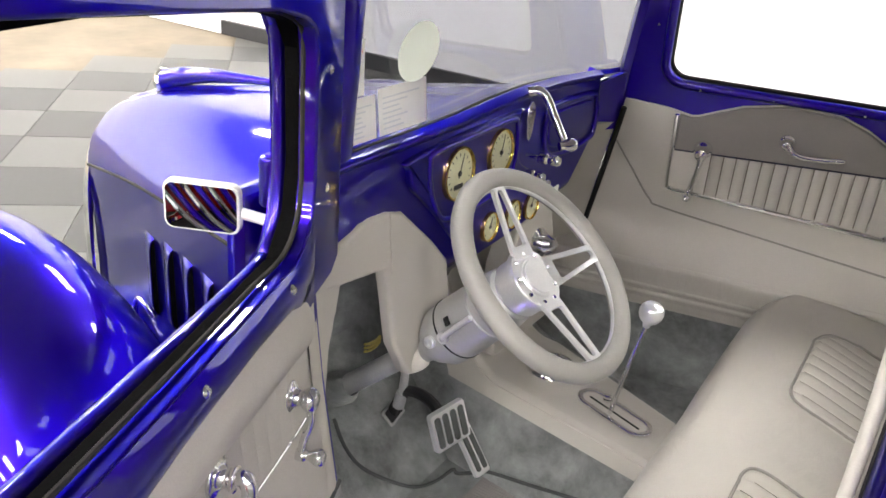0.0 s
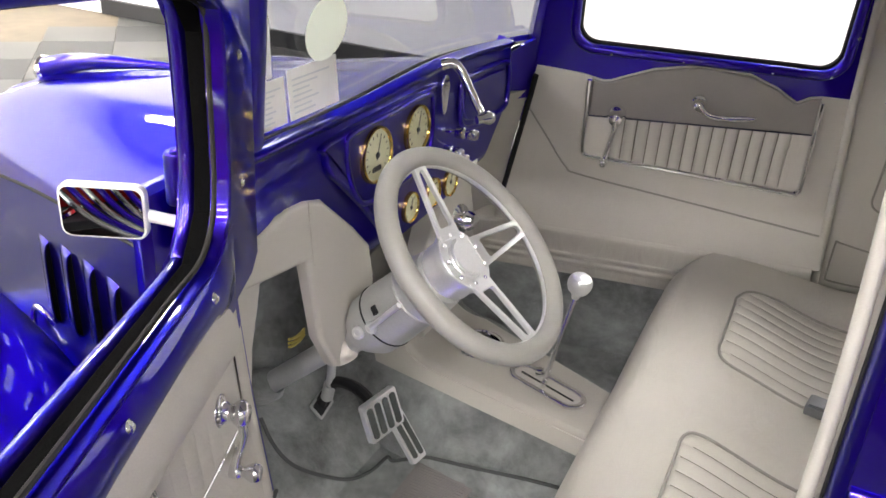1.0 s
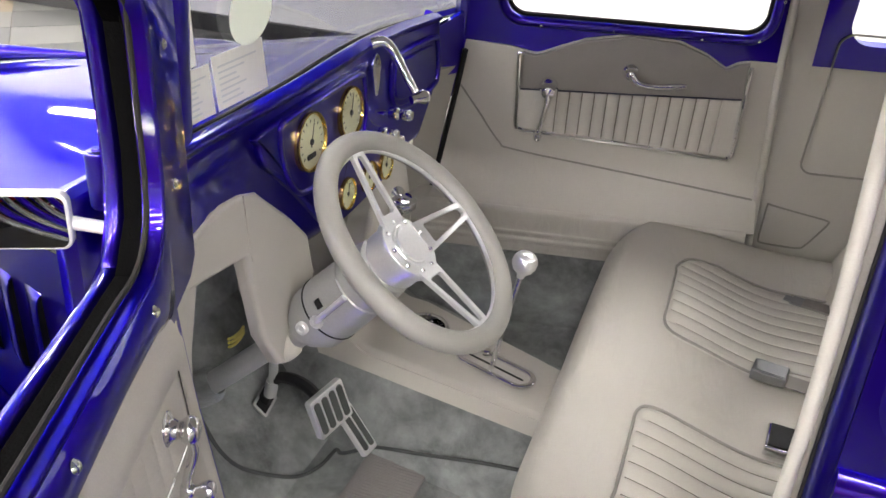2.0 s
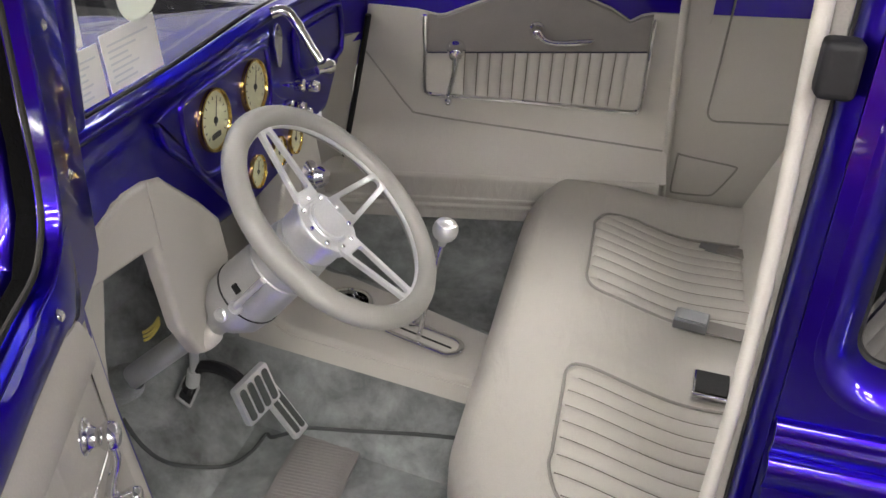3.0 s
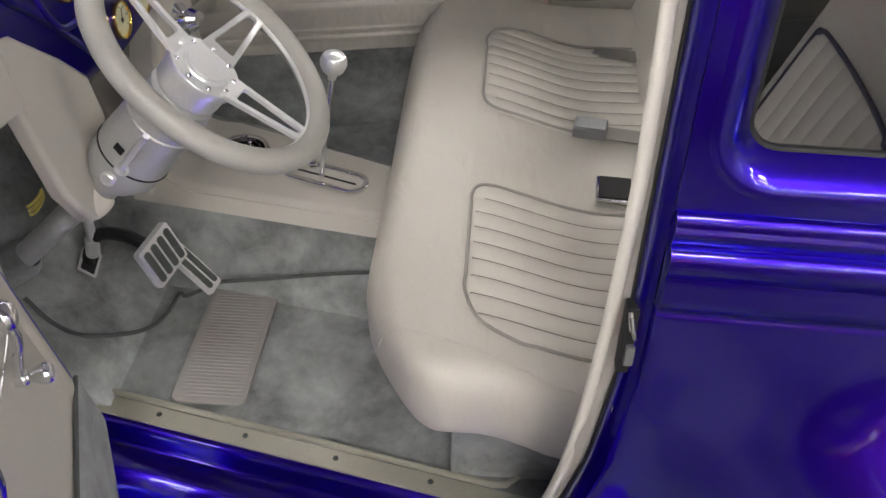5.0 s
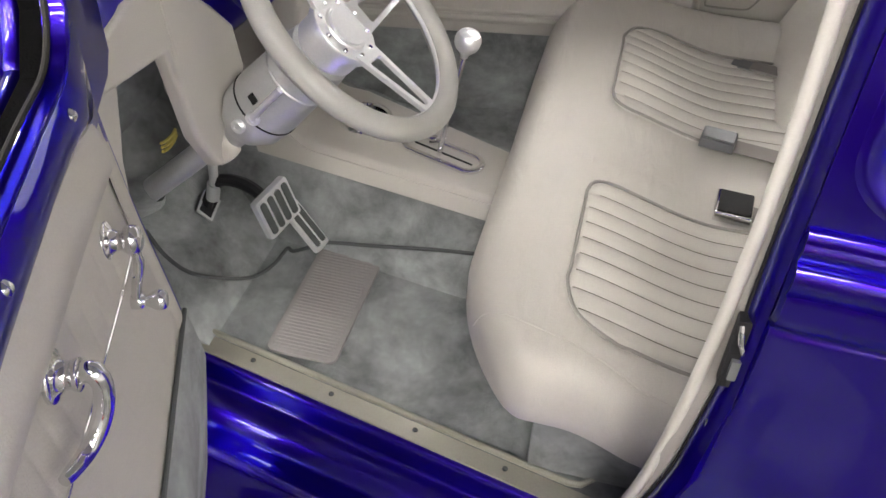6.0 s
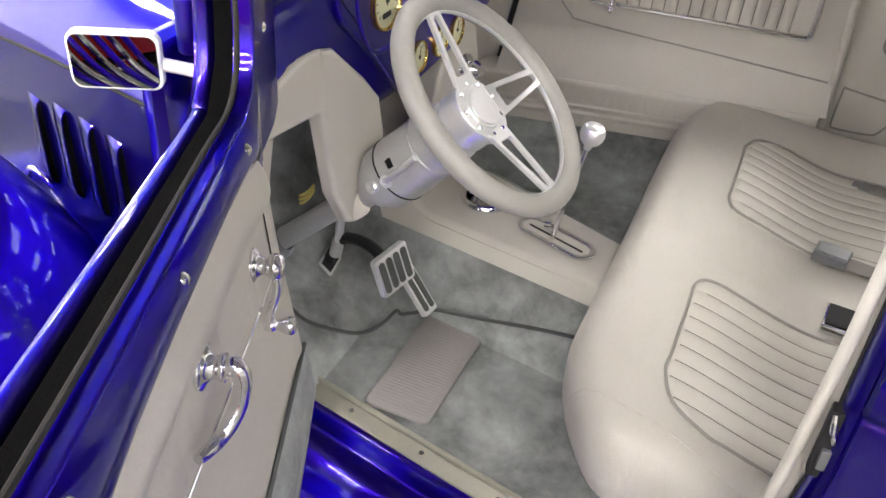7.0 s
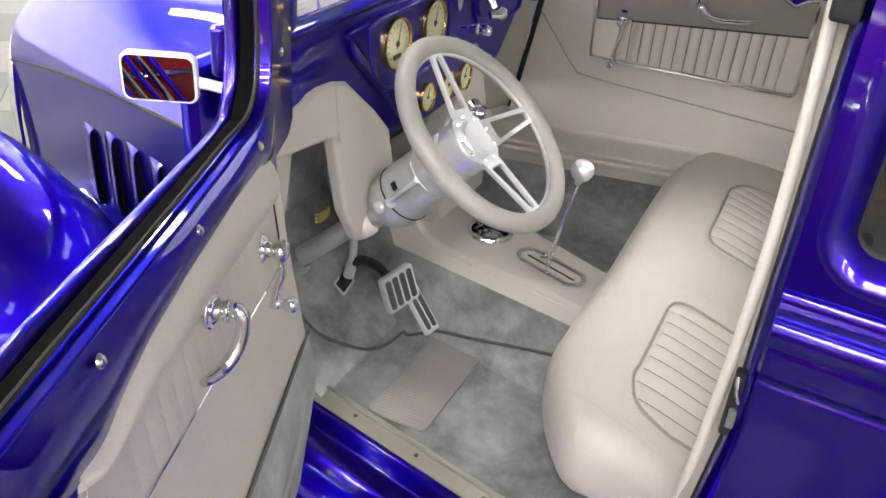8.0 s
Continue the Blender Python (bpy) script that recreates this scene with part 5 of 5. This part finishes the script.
# ---- front of the car ----
HOOD_TOP = [(0.27, 0.822), (0.45, 0.798), (0.87, 0.724), (1.15, 0.668), (1.30, 0.632), (1.40, 0.595), (1.46, 0.545)]
HOOD_SIDE = [(0.27, 0.60), (0.45, 0.505), (0.86, 0.355), (1.28, 0.198), (1.40, 0.150), (1.46, 0.125)]
HOOD_SEAM = [(0.27, 0.645), (0.49, 0.597), (0.80, 0.556), (1.09, 0.508), (1.40, 0.433), (1.46, 0.415)]


def even(y, table):
    # a softened reading of the table, so that the sheet metal has no kinks
    w = max(0.0, min(0.13, y - 0.262, 1.46 - y))
    return sum(interp(y + w * k / 4, table) for k in range(-4, 5)) / 9


def belly(z, zs):
    return -0.005 * math.sin(math.pi / 2 * max(0.0, min(1.0, 1.2 * (zs - z) / (zs + 0.05))))


def hood_x(y):
    return 0.03 * (y - 0.27)


def front_end():
    def pillar(u, v):
        z = 0.70 + 0.56 * v
        return Vector((-0.482 - 0.145 * u + 0.05 * v, 0.262 - 0.05 * math.sin(math.pi * u), z))
    cpart("windscreen_pillar", sheet(pillar, 12, 16, 0.03), PAINT, label="blue windscreen pillar")

    def upper(y0, y1):
        def f(u, v):
            # from the near seam over the ridge to the far seam
            y = y0 + (y1 - y0) * u
            hw, zs, zt = even(y, HOOD_SIDE), even(y, HOOD_SEAM), even(y, HOOD_TOP)
            w = 2 * v - 1
            x = hw * math.copysign(1 - (1 - abs(w)) ** 1.25, w)
            k = abs(x / hw)
            z = zs + (zt - zs) * (1 - k ** 3.0) ** 0.75
            ridge = 0.008 * math.exp(-(x / 0.012) ** 2)
            return Vector((x + hood_x(y), y, z + ridge))
        return f

    def flank(y0, y1, sgn):
        def f(u, v):
            y = y0 + (y1 - y0) * u
            hw, zs = even(y, HOOD_SIDE), even(y, HOOD_SEAM) - 0.006
            z = zs - (zs + 0.05) * v
            return Vector((sgn * (hw + belly(z, zs)) + hood_x(y), y, z))
        return f
    cpart("cowl", sheet(upper(0.262, 0.487), 10, 60, 0.01), PAINT, label="glossy blue cowl")
    cpart("hood", sheet(upper(0.493, 1.46), 44, 60, 0.01), PAINT, label="long glossy blue hood narrowing to the nose")
    for sgn in (-1, 1):
        cpart("cowl_side", sheet(flank(0.262, 0.487, sgn), 12, 24, 0.01), PAINT, label="glossy blue cowl side")
        cpart("hood_side", sheet(flank(0.493, 1.45, sgn), 60, 24, 0.01), PAINT, label="glossy blue hood side")
        pts = [Vector((sgn * (even(y, HOOD_SIDE) + 0.001) + hood_x(y), y, even(y, HOOD_SEAM) - 0.003)) for y in np.linspace(0.49, 1.45, 40)]
        cpart("hood_seam", tube(pts, 0.004, 6), BLACK, label="dark seam along the hood")

    def nose(u, v):
        a = math.pi * v
        k = 1 - 0.25 * u ** 2
        hw = 0.14 * k
        return Vector((hood_x(1.45) - hw * math.cos(a), 1.445 + 0.05 * math.sin(math.pi / 2 * u), -0.1 + 0.645 * k * abs(math.sin(a)) ** 0.35))
    cpart("radiator_shell", sheet(nose, 8, 40, 0.01), CHROME, label="bright radiator shell")
    orn = spline([(0.045, 0.86, 0.732), (0.05, 1.0, 0.715), (0.05, 1.12, 0.70), (0.05, 1.22, 0.678), (0.05, 1.285, 0.655)], 16)
    cpart("hood_ornament", tube(orn, [0.006 + 0.0017 * k for k in range(16)], 14), PAINT, label="blue streamlined hood ornament")
    cpart("ornament_tip", lathe([(0.031, -0.004), (0.035, 0.004), (0.03, 0.02), (0.017, 0.03), (0, 0.033)], axis_frame((0.05, 1.285, 0.655), (0.0, 1, -0.35)), 20), CHROME, label="chrome ornament tip")

    # louvres pressed into the hood side
    for sgn in (-1, 1):
        for y, z in ((0.945, 0.422), (0.828, 0.448), (0.72, 0.463), (0.617, 0.473)):
            zs = even(y, HOOD_SEAM)
            x = sgn * (even(y, HOOD_SIDE) + belly(z - 0.1, zs) - 0.001) + hood_x(y)
            d = Vector((-sgn * 0.36, 1, 0)).normalized()
            n = Vector((sgn * 1, 0.36, 0)).normalized()
            m = basis((x, y, z), d, (0, 0, 1), n)
            ln, hi = 0.20, 0.017

            def shell(u, v):
                # rises from the front to a lip over the opening, which faces the cabin
                w = (1 - abs(2 * v - 1) ** 6) ** 0.5
                return m @ Vector((0.055 - 0.067 * u, -ln * v, hi * math.sin(math.pi / 2 * u) ** 1.3 * w))
            cpart("louvre", sheet(shell, 12, 28, 0.0025), PAINT, label="pressed blue louvre")
            # a black sheet across the mouth stands in for the shade inside
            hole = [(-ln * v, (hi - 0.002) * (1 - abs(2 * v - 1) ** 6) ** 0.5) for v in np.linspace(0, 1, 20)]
            cpart("louvre_shade", plate(hole, 0.003, m @ basis((-0.008, 0, 0), (0, 1, 0), (0, 0, 1), (1, 0, 0))), FELT_AND_SHADE, label="black sheet standing in for the shade inside a louvre")
    cpart("hood_latch", tube(spline([(-0.296, 0.965, 0.205), (-0.298, 0.985, 0.226), (-0.285, 1.03, 0.226), (-0.262, 1.075, 0.185), (-0.262, 1.078, 0.14), (-0.285, 1.03, 0.118), (-0.305, 0.98, 0.135)], 30), 0.0075, 10), CHROME, label="chrome hood latch handle")

    # front fender
    def fender(u, v):
        a = math.pi * (0.02 + 0.90 * u)
        y = 1.02 - 0.56 * math.cos(a)
        zc = -0.04 + 0.63 * abs(math.sin(a)) ** 0.85
        b = math.pi * (v - 0.5)
        x = -0.725 + 0.225 * math.sin(b)
        drop = 0.20 * (1 - math.cos(b))
        return Vector((x, y, zc - drop))
    for sgn in (1, -1):
        fb = sheet(fender, 60, 40, 0.01)
        if sgn < 0:
            bmesh.ops.scale(fb, vec=(-1, 1, 1), verts=fb.verts)
        cpart("front_fender", fb, PAINT, label="swelling glossy blue front fender")
        for y in (1.02, -1.62):
            w = group_part("wheel", "black tyre on a bright wheel")
            m = axis_frame((-0.64 * sgn, y, GROUND + 0.33), (-sgn, 0, 0), (0, 1, 0))
            cpart("tyre", lathe([(0.20, -0.09), (0.30, -0.09), (0.33, -0.05), (0.33, 0.05), (0.30, 0.09), (0.20, 0.09)], m, 40), BLACK, w)
            cpart("rim", lathe([(0.0, 0.06), (0.06, 0.065), (0.08, 0.04), (0.16, 0.05), (0.2, 0.085), (0.205, -0.09), (0.0, -0.05)], m, 36), ALU, w, "polished rim")

    def apron(u, v):
        # sheet metal between the hood and the fender
        y = 0.47 + 0.95 * u
        c = (1.02 - y) / 0.56
        zf = -0.04 + 0.63 * math.sqrt(max(0.0, 1 - c * c)) ** 0.85 - 0.19
        a = Vector((-even(y, HOOD_SIDE) + hood_x(y) + 0.01, y, 0.06))
        b = Vector((-0.51, y, max(zf, 0.02)))
        return a.lerp(b, v) - Vector((0, 0, 0.07 * math.sin(math.pi * v)))
    cpart("fender_apron", sheet(apron, 30, 12, 0.008), PAINT, label="blue apron between hood and fender")
    cpart("hinge_pillar", box(-0.655, -0.49, 0.30, 0.345, -0.15, 0.80, 0.02), PAINT, label="blue hinge pillar")
    cpart("hinge", lathe([(0, 0.034), (0.006, 0.034), (0.007, 0.031), (0.013, 0.030), (0.0155, 0.026), (0.0155, -0.036), (0.013, -0.04), (0, -0.04)], axis_frame((-0.655, 0.25, 0.84), (0, 0, 1)), 24), PAINT, label="blue external door hinge")
    gl = cpart("windscreen", sheet(lambda u, v: Vector((-0.53 + 1.22 * u, 0.262 + 0.02 * v, interp(-0.53 + 1.22 * u, DASH_TOP) + 0.42 * v)), 20, 4, 0.004), SCREEN, label="clear windscreen glass")
    gl.visible_shadow = False
    cpart("roof", box(-0.78, 0.60, -1.9, 0.30, 1.27, 1.31, 0.02), PAINT, label="blue steel roof")
    cpart("headliner", box(-0.76, 0.58, -1.88, 0.26, 1.25, 1.267), HEADLINING, label="pale beige cloth headliner")
    back = [(-0.75, -0.2), (0.75, -0.2), (0.65, 1.25), (-0.65, 1.25)]
    cpart("back_panel", plate(back, 0.05, basis((0, -1.88, 0), (1, 0, 0), (0, 0, 1), (0, -1, 0)), 0, 2, holes=[rounded(-0.4, 0.4, 0.85, 1.15, 0.05, 5)]), VINYL, label="beige rear cabin wall with its window")


front_end()


# ---- rear bench seen through the side window, belts, cards and mirror ----
def rear_bench():
    g = group_part("rear_seat", "pleated beige rear seat with dark blue piping")

    def back(u, v):
        x = -0.58 + 1.16 * u
        z = 0.35 + 0.62 * v
        w = abs(math.sin(math.pi * x / 0.06)) ** 0.4
        return Vector((x, -1.62 - 0.20 * v + 0.012 * w, z))
    cpart("backrest", sheet(back, 200, 10, 0.1), LEATHER, g)
    cpart("piping", tube(spline([(-0.58, -1.61, 0.35), (-0.50, -1.78, 0.90), (-0.3, -1.82, 0.985), (0.3, -1.82, 0.985), (0.58, -1.76, 0.85)], 40), 0.007, 8), NAVY, g, "dark blue piping")
    cpart("cushion", box(-0.58, 0.58, -1.66, -1.2, 0.0, 0.36, 0.06, 4), LEATHER, g)

    def top(u, v):
        x = -0.5 + 1.0 * u
        return Vector((x, -1.26 - 0.34 * v, 0.364 + 0.008 * abs(math.sin(math.pi * x / 0.055)) ** 0.4))
    cpart("pleated_insert", sheet(top, 180, 6), LEATHER, g, "pleated leather insert")
    cpart("piping", tube(spline([(-0.5, -1.6, 0.37), (-0.5, -1.30, 0.37), (-0.46, -1.26, 0.37), (0.46, -1.26, 0.37), (0.5, -1.30, 0.37), (0.5, -1.6, 0.37)], 50), 0.006, 8), NAVY, g, "dark blue piping")


rear_bench()


def buckle(at, turn, mat, face, label, w=0.024):
    g = group_part("seat_belt", label)
    m = pose(*at, 0, 0, turn)
    cpart("buckle", box(-0.032, 0.032, -w, w, 0.0, 0.02, 0.003, 3, m), mat, g, "metal buckle")
    cpart("button", box(-0.027, 0.03, -w + 0.004, w - 0.004, 0.0205, 0.023, 0.001, 1, m), face, g, "press plate")
    cpart("webbing", box(0.03, 0.17, -0.022, 0.022, 0.003, 0.006, 0.001, 1, m), SUEDE, g, "grey webbing")


buckle((0.096, -0.592, 0.304), -100, BUCKLE, BUCKLE, "grey lap belt with a metal buckle")
buckle((-0.085, -0.625, 0.285), -95, CHROME, BLACK, "grey lap belt with a chrome and black buckle", 0.036)


def tongue():
    g = group_part("seat_belt", "grey lap belt tongue with a metal plate")
    m = pose(0.385, -0.648, 0.322, 0, 0, -105)
    out = [(-0.035, -0.012), (-0.02, -0.012), (-0.02, -0.02), (0.01, -0.02), (0.01, 0.02), (-0.02, 0.02), (-0.02, 0.012), (-0.035, 0.012)]
    cpart("tongue_plate", plate(out, 0.003, m @ Matrix.Translation((0, 0, 0.006)), 0.001), BUCKLE, g, "flat metal tongue")
    cpart("webbing", box(0.005, 0.14, -0.02, 0.02, 0.003, 0.009, 0.001, 1, m), SUEDE, g, "grey webbing")


tongue()


def card(name, x0, x1, z0, z1, y, lean, label, red=False):
    e = empty(name, label, "display card", ((x0 + x1) / 2, y, z0))
    w, h = (x1 - x0) / 2, z1 - z0
    m = pose(0, 0, 0, 90 - lean, 0, 0)
    part("sheet", plate([(-w, 0), (w, 0), (w, h), (-w, h)], 0.0008, m), PAPER, e)
    rows = []
    random.seed(4)
    n = 7
    for k in range(n):
        zz = h * (0.12 + 0.76 * k / n)
        ln = w * random.uniform(0.6, 1.6)
        rows.append(plate([(-w * 0.85, zz), (-w * 0.85 + ln, zz), (-w * 0.85 + ln, zz + h * 0.035), (-w * 0.85, zz + h * 0.035)], 0.0004, m @ Matrix.Translation((0, 0, 0.001))))
    part("print", join(*rows), REDP if red else PRINT, e, "faint printed lines")
    return e


card("display_card", -0.475, -0.412, 0.842, 0.912, 0.252, 6, "white printed card standing on the windscreen sill")
card("display_card", -0.404, -0.27, 0.842, 0.918, 0.252, 6, "white printed card standing on the windscreen sill")
card("display_card", -0.475, -0.44, 0.915, 1.0, 0.259, 2, "white card with red print behind the windscreen", True)


def inside_mirror():
    e = empty("sun_disc", "pale oval disc hanging inside the windscreen", "disc", (-0.298, 0.258, 0.963))
    part("disc", lathe([(0, 0.003), (0.9, 0.003), (1.0, 0.0), (0.9, -0.003), (0, -0.003)], pose(0, 0, 0, 90, -18, 0) @ Matrix.Diagonal((0.06, 0.047, 0.6, 1)) @ pose(0, 0, 0, 0, 0, 90), 32), FROSTED, e, "pale oval disc")


inside_mirror()


# ---- a red car parked alongside, seen in the door mirror ----
def red_car():
    e = empty("parked_car", "glossy red vintage car with chrome trim, parked alongside", "car", (-3.9, 0.3, GROUND))

    def shell(u, v):
        a = math.pi * v
        y = -2.1 + 4.2 * u
        w = 0.62 * (1 - abs(2 * u - 1) ** 3.5) ** 0.5 + 0.12
        h = 0.86 + 0.25 * math.exp(-((u - 0.4) / 0.2) ** 2)
        return Vector((w * math.cos(a), y, 0.28 + (h - 0.28) * max(0.0, math.sin(a)) ** 0.45))
    part("body", sheet(shell, 50, 30, 0.01), REDCAR, e)

    def fender(y0):
        def f(u, v):
            a = math.pi * (0.03 + 0.94 * u)
            b = math.pi * (v - 0.5)
            return Vector((0.74 + 0.17 * math.sin(b), y0 - 0.52 * math.cos(a), 0.18 + 0.52 * math.sin(a) - 0.12 * (1 - math.cos(b))))
        return f
    for y0 in (-1.25, 1.25):
        part("fender", sheet(fender(y0), 30, 16, 0.01), REDCAR, e, "round red fender")
        for s in (1,):
            part("wheel", lathe([(0.0, 0.10), (0.16, 0.09), (0.19, 0.06), (0.3, 0.08), (0.34, 0.0), (0.3, -0.08), (0.0, -0.08)], axis_frame((0.74 * s, y0, 0.34), (s, 0, 0), (0, 1, 0)), 28), BLACK, e, "black tyre")
            part("hub_cap", lathe([(0.0, 0.13), (0.08, 0.125), (0.15, 0.11), (0.16, 0.09)], axis_frame((0.74 * s, y0, 0.34), (s, 0, 0), (0, 1, 0)), 24), CHROME, e, "chrome hub cap")
    for z in (0.42, 0.56, 0.7):
        part("side_trim", tube(spline([(0.76, -0.7, z), (0.775, 0, z + 0.01), (0.76, 0.7, z)], 14), 0.014, 8), CHROME, e, "chrome side trim")
    for k in range(-3, 5):
        pts = [(0.80, -0.12 + 0.045 * k, 0.56), (0.86, -0.22 + 0.045 * k, 0.40), (0.90, -0.32 + 0.04 * k, 0.27), (0.93, -0.48 + 0.03 * k, 0.16)]
        part("grille_bar", tube(spline(pts, 16), 0.0125, 8), CHROME if k % 2 == 0 else PAINT, e, "curved bright bar")
    part("skirt", box(0.78, 0.83, -0.02, 0.62, 0.08, 0.42, 0.012), BLACK, e, "black lower skirt")
    part("running_board", box(0.62, 0.86, -0.75, 0.75, 0.22, 0.26, 0.012), BLACK, e, "black running board")
    for y in (-0.45, -0.15, 0.2, 0.5):
        part("bright_strip", tube(spline([(0.64, y, 0.268), (0.76, y + 0.05, 0.27), (0.855, y + 0.16, 0.262)], 8), 0.018, 8), CHROME, e, "bright strip")


red_car()
